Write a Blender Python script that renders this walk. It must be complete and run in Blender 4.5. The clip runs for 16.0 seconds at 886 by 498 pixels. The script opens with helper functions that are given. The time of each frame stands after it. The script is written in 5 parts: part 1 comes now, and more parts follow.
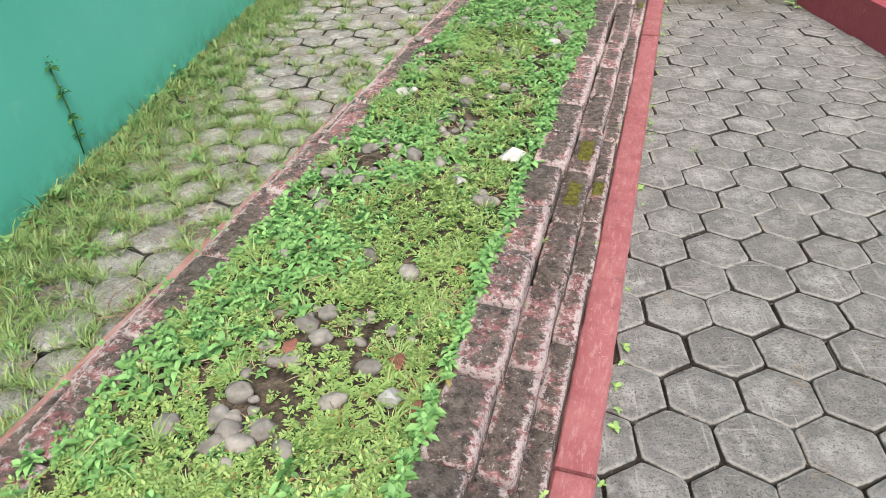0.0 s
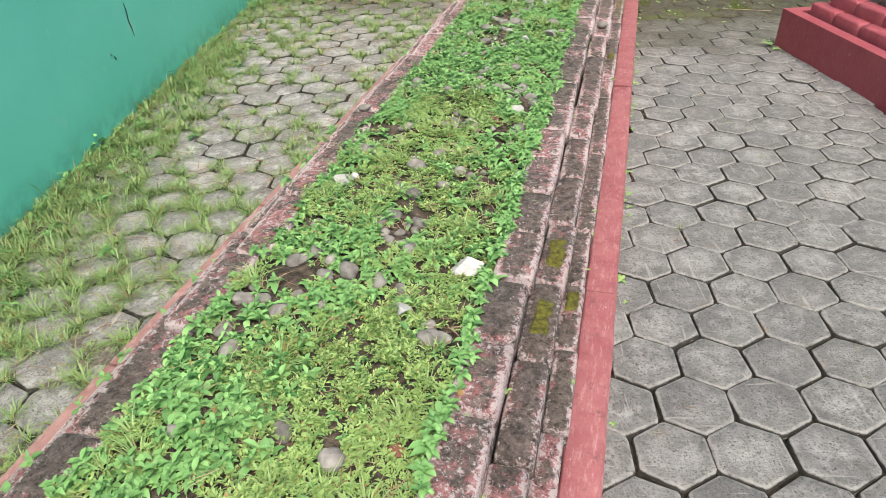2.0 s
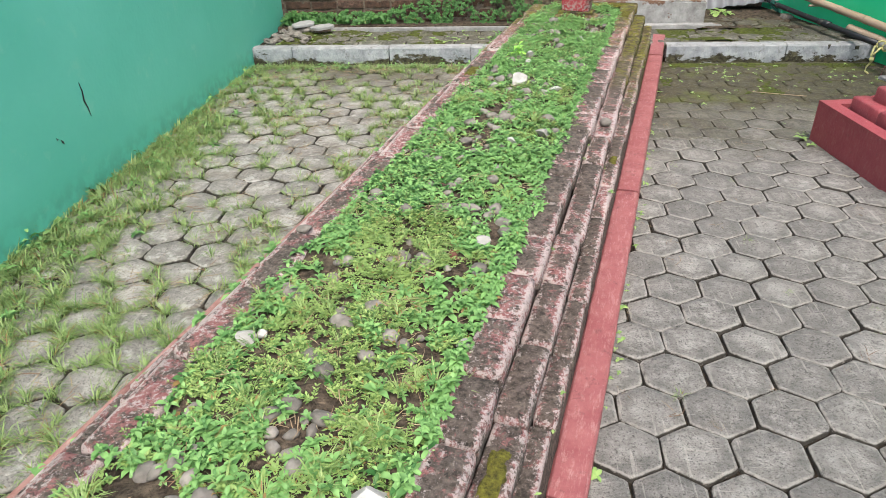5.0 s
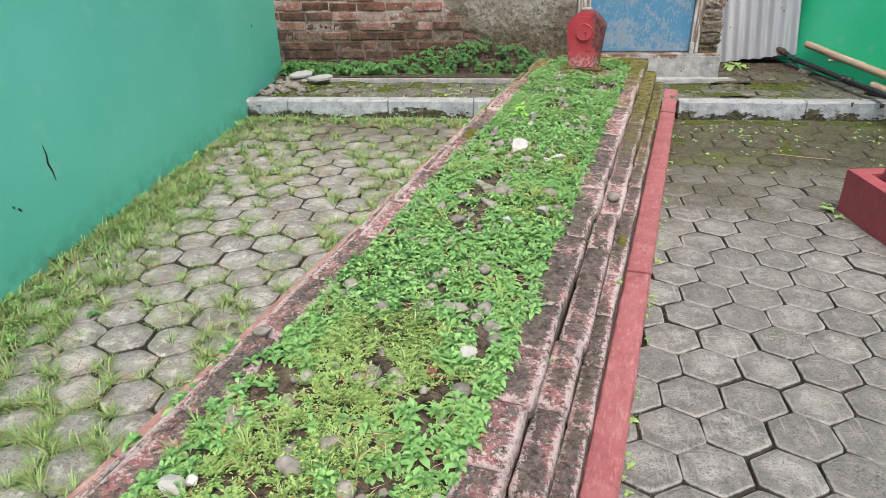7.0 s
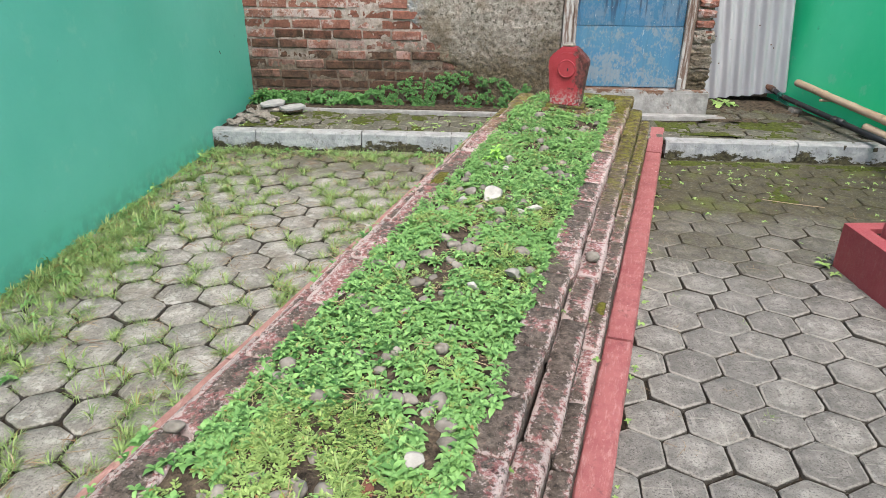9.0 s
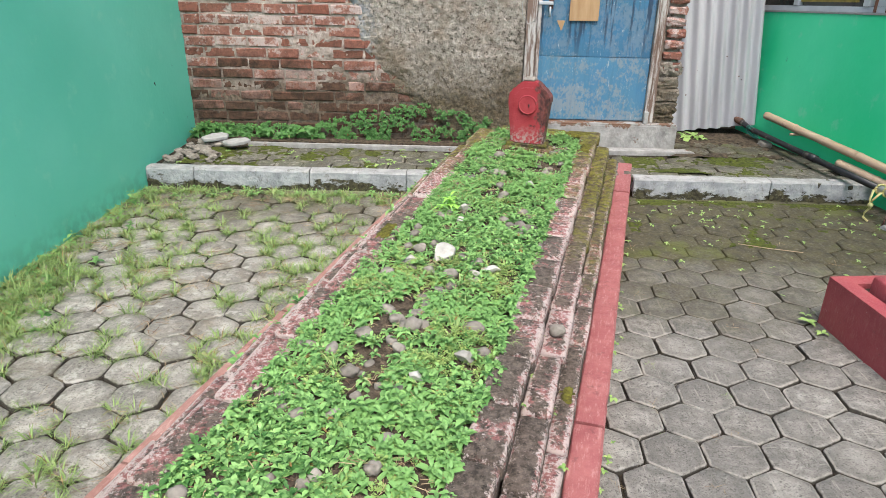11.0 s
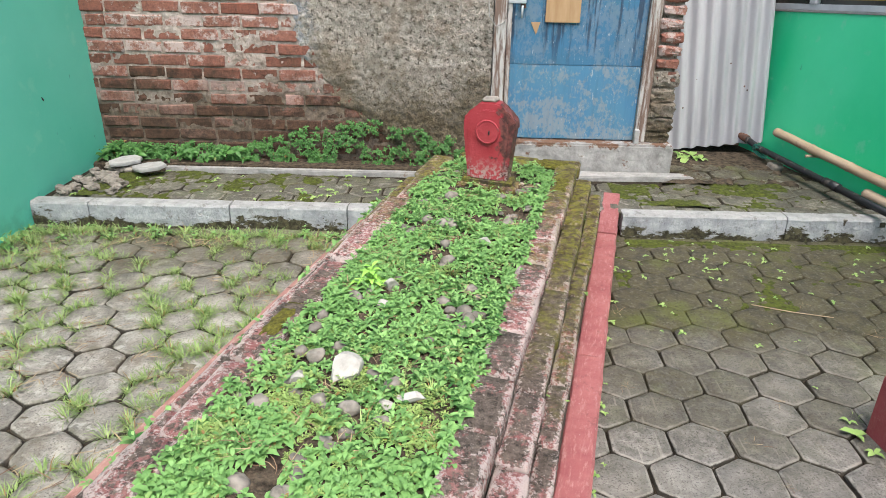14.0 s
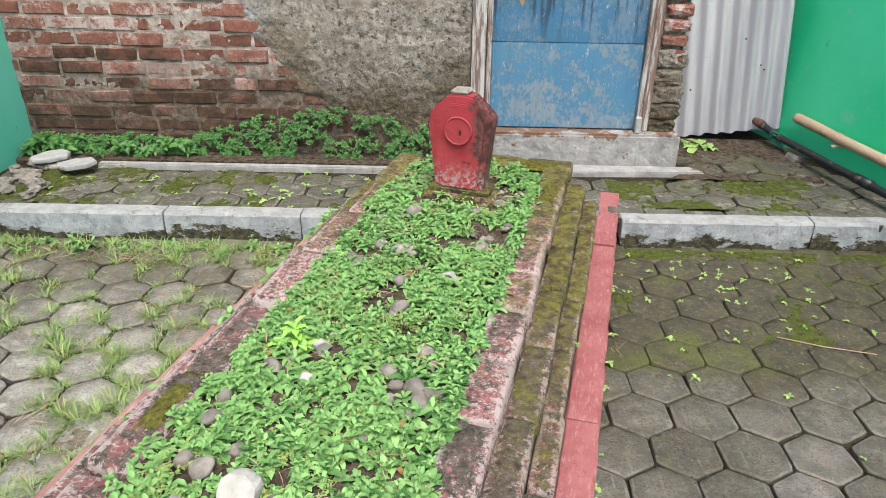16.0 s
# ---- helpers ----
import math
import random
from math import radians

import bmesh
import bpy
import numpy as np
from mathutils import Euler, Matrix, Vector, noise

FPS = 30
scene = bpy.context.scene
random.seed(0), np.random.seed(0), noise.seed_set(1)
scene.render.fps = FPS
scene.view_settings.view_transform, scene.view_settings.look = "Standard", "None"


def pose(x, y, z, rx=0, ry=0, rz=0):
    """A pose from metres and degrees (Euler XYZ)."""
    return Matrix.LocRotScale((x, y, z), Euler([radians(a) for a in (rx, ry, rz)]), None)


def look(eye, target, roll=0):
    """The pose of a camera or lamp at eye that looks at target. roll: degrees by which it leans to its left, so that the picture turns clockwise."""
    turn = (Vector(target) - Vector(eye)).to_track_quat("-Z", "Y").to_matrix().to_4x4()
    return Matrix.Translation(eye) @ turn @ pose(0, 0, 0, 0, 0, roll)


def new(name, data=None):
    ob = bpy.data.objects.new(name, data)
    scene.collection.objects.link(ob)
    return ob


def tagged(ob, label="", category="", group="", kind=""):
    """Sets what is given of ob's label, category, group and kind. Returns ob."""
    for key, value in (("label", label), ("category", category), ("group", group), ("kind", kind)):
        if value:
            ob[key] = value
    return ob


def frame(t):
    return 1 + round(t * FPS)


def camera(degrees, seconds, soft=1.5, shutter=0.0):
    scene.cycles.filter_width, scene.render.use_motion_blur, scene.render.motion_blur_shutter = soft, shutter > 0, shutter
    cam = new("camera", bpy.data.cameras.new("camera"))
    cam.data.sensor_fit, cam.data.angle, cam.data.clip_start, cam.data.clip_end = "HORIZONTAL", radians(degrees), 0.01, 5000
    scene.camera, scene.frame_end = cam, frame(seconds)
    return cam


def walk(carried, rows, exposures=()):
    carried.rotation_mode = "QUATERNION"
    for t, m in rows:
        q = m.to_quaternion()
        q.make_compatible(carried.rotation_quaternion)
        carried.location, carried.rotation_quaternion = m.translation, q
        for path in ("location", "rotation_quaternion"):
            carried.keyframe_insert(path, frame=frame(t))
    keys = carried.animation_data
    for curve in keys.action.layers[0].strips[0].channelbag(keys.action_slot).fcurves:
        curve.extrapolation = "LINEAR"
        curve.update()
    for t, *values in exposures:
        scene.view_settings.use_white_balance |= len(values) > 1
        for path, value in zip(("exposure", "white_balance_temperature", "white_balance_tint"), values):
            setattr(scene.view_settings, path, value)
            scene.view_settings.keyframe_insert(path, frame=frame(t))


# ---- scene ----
cam = camera(66.9, 16.0, soft=0.6)
PATH = [
    (0, (0.18, 0.362, 1.285), (0.032, 1.98, 0.119), -1.8),
    (0.5, (0.18, 0.486, 1.283), (0.083, 2.12, 0.133), -0.2),
    (1, (0.186, 0.612, 1.299), (0.107, 2.236, 0.136), -0.2),
    (1.5, (0.205, 0.709, 1.304), (0.135, 2.35, 0.163), -1.4),
    (2, (0.241, 0.811, 1.304), (0.157, 2.467, 0.187), -2.3),
    (2.5, (0.298, 0.902, 1.304), (0.183, 2.573, 0.213), -1.2),
    (3, (0.357, 1.02, 1.305), (0.199, 2.699, 0.23), -0.1),
    (3.5, (0.407, 1.094, 1.318), (0.223, 2.78, 0.258), -1.4),
    (4, (0.444, 1.165, 1.323), (0.239, 2.864, 0.288), -2.1),
    (4.2, (0.452, 1.202, 1.332), (0.25, 2.905, 0.302), -2.1),
    (6.3, (0.498, 1.588, 1.374), (0.34, 3.334, 0.412), -0.9),
    (6.5, (0.501, 1.616, 1.378), (0.337, 3.368, 0.429), -1.1),
    (7, (0.522, 1.705, 1.378), (0.308, 3.469, 0.46), -1.3),
    (7.5, (0.542, 1.808, 1.382), (0.335, 3.585, 0.487), -0.5),
    (8, (0.56, 1.904, 1.387), (0.358, 3.692, 0.515), -0.4),
    (8.2, (0.569, 1.926, 1.387), (0.367, 3.717, 0.52), -0.4),
    (10.3, (0.602, 2.188, 1.409), (0.482, 3.988, 0.546), 0.6),
    (10.5, (0.614, 2.231, 1.392), (0.499, 4.043, 0.551), 0.4),
    (11, (0.631, 2.373, 1.399), (0.54, 4.199, 0.59), 0.8),
    (11.5, (0.642, 2.512, 1.407), (0.592, 4.353, 0.627), 1.7),
    (12, (0.663, 2.648, 1.401), (0.676, 4.465, 0.565), 1.2),
    (12.5, (0.695, 2.763, 1.399), (0.713, 4.571, 0.544), 0.1),
    (13, (0.75, 2.914, 1.386), (0.72, 4.739, 0.569), 0.1),
    (13.5, (0.786, 3.065, 1.387), (0.72, 4.897, 0.586), 1.1),
    (14, (0.81, 3.171, 1.371), (0.744, 4.993, 0.548), 0.9),
    (14.5, (0.838, 3.305, 1.362), (0.788, 5.111, 0.505), 0.5),
    (15, (0.857, 3.455, 1.35), (0.808, 5.263, 0.495), 1.5),
    (15.5, (0.883, 3.6, 1.352), (0.838, 5.395, 0.471), 2.0),
    (16, (0.907, 3.702, 1.338), (0.853, 5.486, 0.437), 0.7),
]
EXPOSURES = [(0, 1.26), (7, 1.23), (12, 1.32), (16, 1.33)]
walk(cam, [(t, look(eye, target, roll)) for t, eye, target, roll in PATH], EXPOSURES)

# ---- light ----
world = bpy.data.worlds.new("overcast_sky")
scene.world = world
world.use_nodes = True
wt = world.node_tree
sky = wt.nodes.new("ShaderNodeTexSky")
sky.sky_type = "NISHITA"
sky.sun_disc = False
sky.sun_elevation, sky.sun_rotation = radians(63), radians(169)
sky.air_density, sky.dust_density = 1.0, 4.0
wt.links.new(sky.outputs[0], wt.nodes["Background"].inputs[0])
wt.nodes["Background"].inputs[1].default_value = 0.125
sun_data = bpy.data.lights.new("sun", "SUN")
sun_data.energy, sun_data.angle, sun_data.color = 1.4, radians(38), (1.0, 0.985, 0.96)
sun = new("sun", sun_data)
sun.matrix_world = look((0, 0, 8), (-0.42, 1.7, 4.6))


# ---- materials ----
class Nodes:
    """A small writer for one node material."""

    def __init__(self, name, rough=0.8, spec=0.4):
        self.mat = bpy.data.materials.new(name)
        self.mat.use_nodes = True
        self.t = self.mat.node_tree
        self.bsdf = self.t.nodes["Principled BSDF"]
        self.bsdf.inputs["Roughness"].default_value = rough
        self.bsdf.inputs["Specular IOR Level"].default_value = spec
        self.geo = self.t.nodes.new("ShaderNodeNewGeometry")
        self.pos = self.geo.outputs["Position"]

    def put(self, socket, v):
        if isinstance(v, (int, float)):
            socket.default_value = v
        elif isinstance(v, tuple):
            socket.default_value = (*v, 1.0) if len(v) == 3 and socket.type == "RGBA" else v
        else:
            self.t.links.new(v, socket)

    def noise(self, scale, detail=4.0, rough=0.55, stretch=None, vec=None, turn=0.0):
        n = self.t.nodes.new("ShaderNodeTexNoise")
        v = vec or self.pos
        if stretch:
            m = self.t.nodes.new("ShaderNodeMapping")
            m.vector_type = "TEXTURE"
            m.inputs["Rotation"].default_value = (0, 0, radians(turn))
            m.inputs["Scale"].default_value = tuple(1.0 / q for q in stretch)
            self.t.links.new(v, m.inputs["Vector"])
            v = m.outputs[0]
        self.t.links.new(v, n.inputs["Vector"])
        n.inputs["Scale"].default_value, n.inputs["Detail"].default_value, n.inputs["Roughness"].default_value = scale, detail, rough
        return n.outputs["Fac"]

    def cells(self, scale, feature="F1"):
        n = self.t.nodes.new("ShaderNodeTexVoronoi")
        n.feature = feature
        n.inputs["Scale"].default_value = scale
        self.t.links.new(self.pos, n.inputs["Vector"])
        return n.outputs["Distance"]

    def step(self, v, lo, hi, a=0.0, b=1.0):
        n = self.t.nodes.new("ShaderNodeMapRange")
        self.put(n.inputs[0], v)
        n.inputs[1].default_value, n.inputs[2].default_value, n.inputs[3].default_value, n.inputs[4].default_value = lo, hi, a, b
        return n.outputs[0]

    def mix(self, f, a, b, kind="MIX"):
        n = self.t.nodes.new("ShaderNodeMix")
        n.data_type, n.blend_type = "RGBA", kind
        self.put(n.inputs[0], f), self.put(n.inputs[6], a), self.put(n.inputs[7], b)
        return n.outputs[2]

    def calc(self, kind, a, b=0.0):
        n = self.t.nodes.new("ShaderNodeMath")
        n.operation = kind
        self.put(n.inputs[0], a), self.put(n.inputs[1], b)
        return n.outputs[0]

    def axis(self, k):
        n = self.t.nodes.new("ShaderNodeSeparateXYZ")
        self.t.links.new(self.pos, n.inputs[0])
        return n.outputs[k]

    def each(self):
        return self.t.nodes.new("ShaderNodeObjectInfo").outputs["Random"]

    def island(self):
        return self.geo.outputs["Random Per Island"]

    def bump(self, height, strength=0.4, distance=0.01):
        b = self.t.nodes.new("ShaderNodeBump")
        b.inputs["Strength"].default_value, b.inputs["Distance"].default_value = strength, distance
        self.put(b.inputs["Height"], height)
        self.t.links.new(b.outputs[0], self.bsdf.inputs["Normal"])

    def done(self, colour, rough=None):
        self.put(self.bsdf.inputs["Base Color"], colour)
        if rough is not None:
            self.put(self.bsdf.inputs["Roughness"], rough)
        return self.mat


def wall_green(name, base, pale):
    n = Nodes(name, 0.45, 0.4)
    big, fine = n.noise(1.3, 5), n.noise(40, 3)
    c = n.mix(n.step(big, 0.35, 0.7), base, pale)
    c = n.mix(n.calc("MULTIPLY", n.step(n.noise(6, 6, 0.65), 0.60, 0.68), 0.35), c, (0.25, 0.62, 0.45))
    c = n.mix(n.calc("MULTIPLY", n.step(n.noise(16, 6, 0.7, (1, 1, 0.5)), 0.70, 0.73), 0.55), c, (0.03, 0.13, 0.09))
    foot = n.calc("MULTIPLY", n.step(n.axis(2), 0.16, 0.0), n.step(n.noise(14, 5), 0.4, 0.6))
    c = n.mix(n.calc("MULTIPLY", foot, 0.45), c, (0.05, 0.13, 0.06))
    n.bump(n.calc("ADD", n.calc("MULTIPLY", fine, 0.3), n.noise(4, 3)), 0.35, 0.01)
    return n.done(c, n.step(big, 0.3, 0.7, 0.38, 0.55))


M_GREEN_L = wall_green("green_wall_paint", (0.105, 0.52, 0.37), (0.155, 0.60, 0.445))
M_GREEN_R = wall_green("emerald_wall_paint", (0.022, 0.62, 0.27), (0.07, 0.70, 0.36))


def paver_material(name, moss_from, moss_to, tone, dirt, green):
    n = Nodes(name, 0.88, 0.3)
    lay = n.t.nodes.new("ShaderNodeAttribute")
    lay.attribute_name = "lay"
    sep = n.t.nodes.new("ShaderNodeSeparateXYZ")
    n.t.links.new(lay.outputs["Vector"], sep.inputs[0])
    own = n.calc("FRACT", n.calc("ADD", n.each(), sep.outputs[2]))
    g = n.noise(26, 9, 0.78)
    c = n.mix(n.step(g, 0.36, 0.62), tuple(v * 0.50 for v in tone), tuple(v * 1.22 for v in tone))
    c = n.mix(n.calc("MULTIPLY", n.step(n.noise(8, 7, 0.7), 0.50, 0.38), 0.6), c, tuple(v * 0.42 for v in tone))
    c = n.mix(n.step(own, 0.25, 1.0, 0.0, 0.50), c, tuple(v * 0.46 for v in tone))
    c = n.mix(n.calc("MULTIPLY", n.step(n.noise(75, 6, 0.8), 0.48, 0.34), 0.75), c, tuple(v * 0.36 for v in tone))
    c = n.mix(n.calc("MULTIPLY", n.step(n.noise(4, 4), 0.50, 0.66), 0.4), c, tuple(v * 1.40 for v in tone))
    c = n.mix(n.calc("MULTIPLY", n.step(n.noise(230, 3, 0.7), 0.57, 0.66), 0.45), c, (0.42, 0.40, 0.37))
    c = n.mix(n.calc("MULTIPLY", n.step(n.noise(150, 3, 0.7), 0.45, 0.38), 0.6), c, (0.05, 0.046, 0.04))
    # dark damp ring, a thin worn pale arris, and dirt on the flank
    r = n.calc("SQRT", n.calc("ADD", n.calc("POWER", sep.outputs[0], 2.0), n.calc("POWER", sep.outputs[1], 2.0)))
    r = n.calc("ADD", r, n.calc("MULTIPLY", n.calc("SUBTRACT", n.noise(24, 5), 0.5), 0.07))
    damp = n.calc("MULTIPLY", n.step(r, 0.045, 0.068), n.step(r, 0.092, 0.080))
    c = n.mix(n.calc("MULTIPLY", damp, 0.40), c, tuple(v * 0.46 for v in tone))
    side = n.t.nodes.new("ShaderNodeAttribute")
    side.attribute_name = "edge"
    e = n.calc("ADD", side.outputs["Fac"], n.calc("MULTIPLY", n.calc("SUBTRACT", n.noise(45, 5, 0.7), 0.5), 0.9))
    rim = n.calc("MULTIPLY", n.step(e, 0.55, 0.80), n.step(n.noise(13, 5, 0.7), 0.36, 0.54))
    c = n.mix(n.calc("MULTIPLY", rim, 0.55), c, (0.45, 0.42, 0.365))
    if green:
        rim = n.calc("MULTIPLY", n.step(e, 0.35, 0.9), n.step(n.noise(17, 5, 0.65), 0.42, 0.58))
        c = n.mix(n.calc("MULTIPLY", rim, green), c, (0.085, 0.088, 0.040))
        c = n.mix(n.calc("MULTIPLY", n.step(n.noise(12, 7, 0.75), 0.55, 0.62), 0.65), c, (0.56, 0.53, 0.48))
    c = n.mix(n.calc("MULTIPLY", n.step(e, 1.10, 1.45), 0.9), c, (0.030, 0.024, 0.017))
    # scratches and straw
    for turn in ((1, 0.06, 1), (0.07, 1, 1), (0.6, 0.05, 1)):
        c = n.mix(n.calc("MULTIPLY", n.step(n.noise(62, 3, 0.6, turn), 0.655, 0.69), 0.38), c, (0.50, 0.46, 0.40))
    earth = n.step(n.calc("ADD", n.noise(2.6, 5, 0.6), n.calc("MULTIPLY", n.noise(40, 3), 0.25)), 0.78 - dirt, 0.90 - dirt)
    c = n.mix(n.calc("MULTIPLY", earth, 0.6), c, (0.15, 0.12, 0.085))
    wet = n.step(n.calc("ADD", n.calc("ADD", n.axis(1), n.calc("MULTIPLY", n.noise(2.2, 6, 0.6), 1.7)), n.calc("MULTIPLY", own, 0.25)), moss_from, moss_to)
    moss = n.mix(n.step(n.noise(14, 6, 0.65), 0.36, 0.62), (0.040, 0.034, 0.021), (0.088, 0.077, 0.034))
    moss = n.mix(n.calc("MULTIPLY", n.step(n.noise(45, 5, 0.7), 0.54, 0.66), 0.55), moss, (0.20, 0.185, 0.14))
    moss = n.mix(n.calc("MULTIPLY", n.step(n.noise(3.3, 5), 0.55, 0.66), 0.75), moss, (0.10, 0.115, 0.015))
    moss = n.mix(n.calc("MULTIPLY", n.step(n.noise(90, 5, 0.75), 0.46, 0.36), 0.7), moss, (0.018, 0.015, 0.010))
    c = n.mix(n.calc("MULTIPLY", wet, 0.88), c, moss)
    n.bump(n.calc("ADD", g, n.calc("MULTIPLY", n.noise(120, 4, 0.7), 0.8)), 1.0, 0.012)
    return n.done(c)


M_PAVER_R = paver_material("grey_paver", 5.55, 6.45, (0.320, 0.302, 0.270), 0.0, 0.0)
M_PAVER_L = paver_material("weathered_paver", 6.5, 7.4, (0.42, 0.388, 0.342), 0.08, 0.5)
M_PAVER_P = paver_material("mossy_paver", 6.3, 8.6, (0.235, 0.228, 0.20), 0.05, 0.4)

n = Nodes("joint_soil", 0.95, 0.2)
M_JOINT = n.done(n.mix(n.step(n.noise(60, 5), 0.3, 0.7), (0.010, 0.008, 0.005), (0.058, 0.044, 0.030)))
n.bump(n.noise(120, 4), 1.0, 0.015)

n = Nodes("washed_earth", 0.95, 0.2)
c = n.mix(n.step(n.noise(30, 6, 0.7), 0.3, 0.7), (0.085, 0.068, 0.048), (0.22, 0.19, 0.145))
c = n.mix(n.calc("MULTIPLY", n.step(n.noise(70, 3, 0.6, (1, 0.2, 1)), 0.62, 0.68), 0.6), c, (0.36, 0.31, 0.22))
n.bump(n.noise(90, 5), 1.0, 0.012)
M_EARTH = n.done(c)

n = Nodes("green_moss", 0.95, 0.2)
c = n.mix(n.step(n.noise(45, 5, 0.7), 0.35, 0.65), (0.035, 0.036, 0.012), (0.10, 0.125, 0.02))
n.bump(n.noise(170, 4), 1.0, 0.01)
M_MOSS_GREEN = n.done(c)

n = Nodes("bed_soil", 0.95, 0.2)
c = n.mix(n.step(n.noise(35, 6), 0.3, 0.7), (0.016, 0.012, 0.008), (0.125, 0.095, 0.066))
n.bump(n.noise(80, 4), 1.0, 0.015)
M_SOIL = n.done(c)


def old_brick(name, moss, shift=0.0):
    """Brick that was painted red: dark and damp, or pink and limed, brick by brick, its arrises worn pale."""
    n = Nodes(name, 0.88, 0.35)
    own = n.each()
    worn = n.t.nodes.new("ShaderNodeAttribute")
    worn.attribute_name = "worn"
    arris = worn.outputs["Fac"]
    c = n.mix(n.step(n.noise(42, 9, 0.78), 0.38, 0.64), (0.040, 0.032, 0.025), (0.20, 0.155, 0.125))
    c = n.mix(n.calc("MULTIPLY", n.step(n.noise(120, 5, 0.75), 0.56, 0.66), 0.6), c, (0.27, 0.22, 0.185))
    state = n.calc("ADD", n.calc("MULTIPLY", own, 0.15), n.calc("ADD", n.calc("MULTIPLY", n.noise(9, 5), 0.55), n.calc("MULTIPLY", arris, 0.12)))
    pink = n.step(n.calc("ADD", n.calc("MULTIPLY", n.noise(34, 9, 0.8), 0.9), state), 0.80 - shift, 0.87 - shift)
    c = n.mix(n.calc("MULTIPLY", pink, 0.85), c, n.mix(n.step(n.noise(60, 5, 0.7), 0.35, 0.65), (0.27, 0.085, 0.082), (0.42, 0.19, 0.18)))
    lime = n.step(n.calc("ADD", n.noise(80, 9, 0.82), n.calc("ADD", n.calc("MULTIPLY", state, 0.55), n.calc("MULTIPLY", arris, 0.06))), 0.74 - shift * 0.5, 0.785 - shift * 0.5)
    c = n.mix(n.calc("MULTIPLY", lime, 0.85), c, (0.58, 0.49, 0.455))
    c = n.mix(n.calc("MULTIPLY", n.step(n.noise(50, 8, 0.82), 0.46, 0.39), 0.85), c, (0.022, 0.017, 0.013))
    m = n.step(n.calc("ADD", n.axis(1), n.calc("MULTIPLY", n.noise(7, 5), 2.4)), moss, moss + 0.9)
    m = n.calc("MULTIPLY", m, n.step(n.noise(28, 6, 0.7), 0.34, 0.48, 0.3, 1.0))
    c = n.mix(n.calc("MULTIPLY", m, 0.88), c, n.mix(n.step(n.noise(32, 5, 0.7), 0.40, 0.62), (0.050, 0.034, 0.014), (0.19, 0.185, 0.018)))
    n.bump(n.calc("ADD", n.noise(45, 8, 0.75), n.noise(14, 4)), 1.0, 0.016)
    return n.done(c)


M_BRICK = old_brick("weathered_red_painted_brick", 6.3, -0.028)
M_BRICK_WEST = old_brick("limed_pink_brick", 6.5, 0.03)
M_BRICK_MOSS = old_brick("mossy_step_brick", 5.7, -0.05)
M_CORE = old_brick("bed_mortar", 6.2, -0.3)


def red_paint(name, base, worn, scrape, grain):
    n = Nodes(name, 0.6, 0.4)
    c = n.mix(n.step(n.noise(9, 8, 0.72), 0.34, 0.64), base, worn)
    c = n.mix(n.calc("MULTIPLY", n.step(n.noise(90, 8, 0.8, grain, None, -12.9), 0.52, 0.70), scrape), c, (0.60, 0.40, 0.37))
    c = n.mix(n.calc("MULTIPLY", n.step(n.noise(38, 8, 0.8), 0.645, 0.67), 0.75), c, (0.58, 0.46, 0.43))
    c = n.mix(n.calc("MULTIPLY", n.step(n.noise(16, 9, 0.8), 0.57, 0.66), 0.7), c, (0.12, 0.045, 0.04))
    n.bump(n.calc("ADD", n.noise(45, 8, 0.7), n.noise(8, 3)), 0.7, 0.006)
    return n.done(c)


M_KERB = red_paint("pink_kerb_paint", (0.24, 0.066, 0.068), (0.33, 0.118, 0.115), 0.50, (1.0, 0.22, 1.0))
M_KERB_WEST = red_paint("faded_kerb_paint", (0.22, 0.095, 0.078), (0.36, 0.20, 0.17), 0.75, (1.0, 0.2, 1.0))
M_TOMB = red_paint("dark_red_paint", (0.26, 0.045, 0.055), (0.31, 0.066, 0.073), 0.18, (1.0, 1.0, 0.25))

n = Nodes("headstone_paint", 0.55, 0.4)
c = n.mix(n.step(n.noise(9, 4), 0.35, 0.65), (0.29, 0.025, 0.034), (0.36, 0.045, 0.056))
bare = n.step(n.calc("ADD", n.noise(11, 5, 0.6), n.step(n.axis(0), 0.86, 1.0, -0.22, 0.24)), 0.52, 0.58)
c = n.mix(bare, c, n.mix(n.step(n.noise(40, 5), 0.4, 0.6), (0.055, 0.022, 0.020), (0.17, 0.055, 0.050)))
low = n.calc("MULTIPLY", n.step(n.axis(2), 0.57, 0.50), n.step(n.noise(70, 4, 0.7), 0.48, 0.56))
c = n.mix(n.calc("MULTIPLY", low, 0.9), c, (0.36, 0.27, 0.25))
n.bump(n.noise(60, 5), 0.6, 0.005)
M_STONE_RED = n.done(c)

n = Nodes("whitewashed_concrete", 0.85, 0.3)
c = n.mix(n.step(n.noise(14, 8, 0.75), 0.3, 0.7), (0.22, 0.22, 0.215), (0.42, 0.42, 0.41))
# below the arris the front is toned bluer than the top, by height
c = n.mix(n.step(n.axis(2), 0.124, 0.112), c, n.mix(n.step(n.noise(11, 8, 0.75), 0.35, 0.65), (0.22, 0.235, 0.25), (0.42, 0.435, 0.44)))
c = n.mix(n.calc("MULTIPLY", n.step(n.noise(22, 8, 0.8, (1, 1, 0.5)), 0.57, 0.63), 0.6), c, (0.12, 0.115, 0.10))
grime = n.calc("ADD", n.noise(4.5, 9, 0.74, (1, 1, 1.8)), n.step(n.axis(2), 0.128, 0.0, -0.12, 0.145))
c = n.mix(n.step(grime, 0.555, 0.59), c, n.mix(n.step(n.noise(34, 6, 0.75), 0.4, 0.62), (0.026, 0.023, 0.015), (0.10, 0.092, 0.048)))
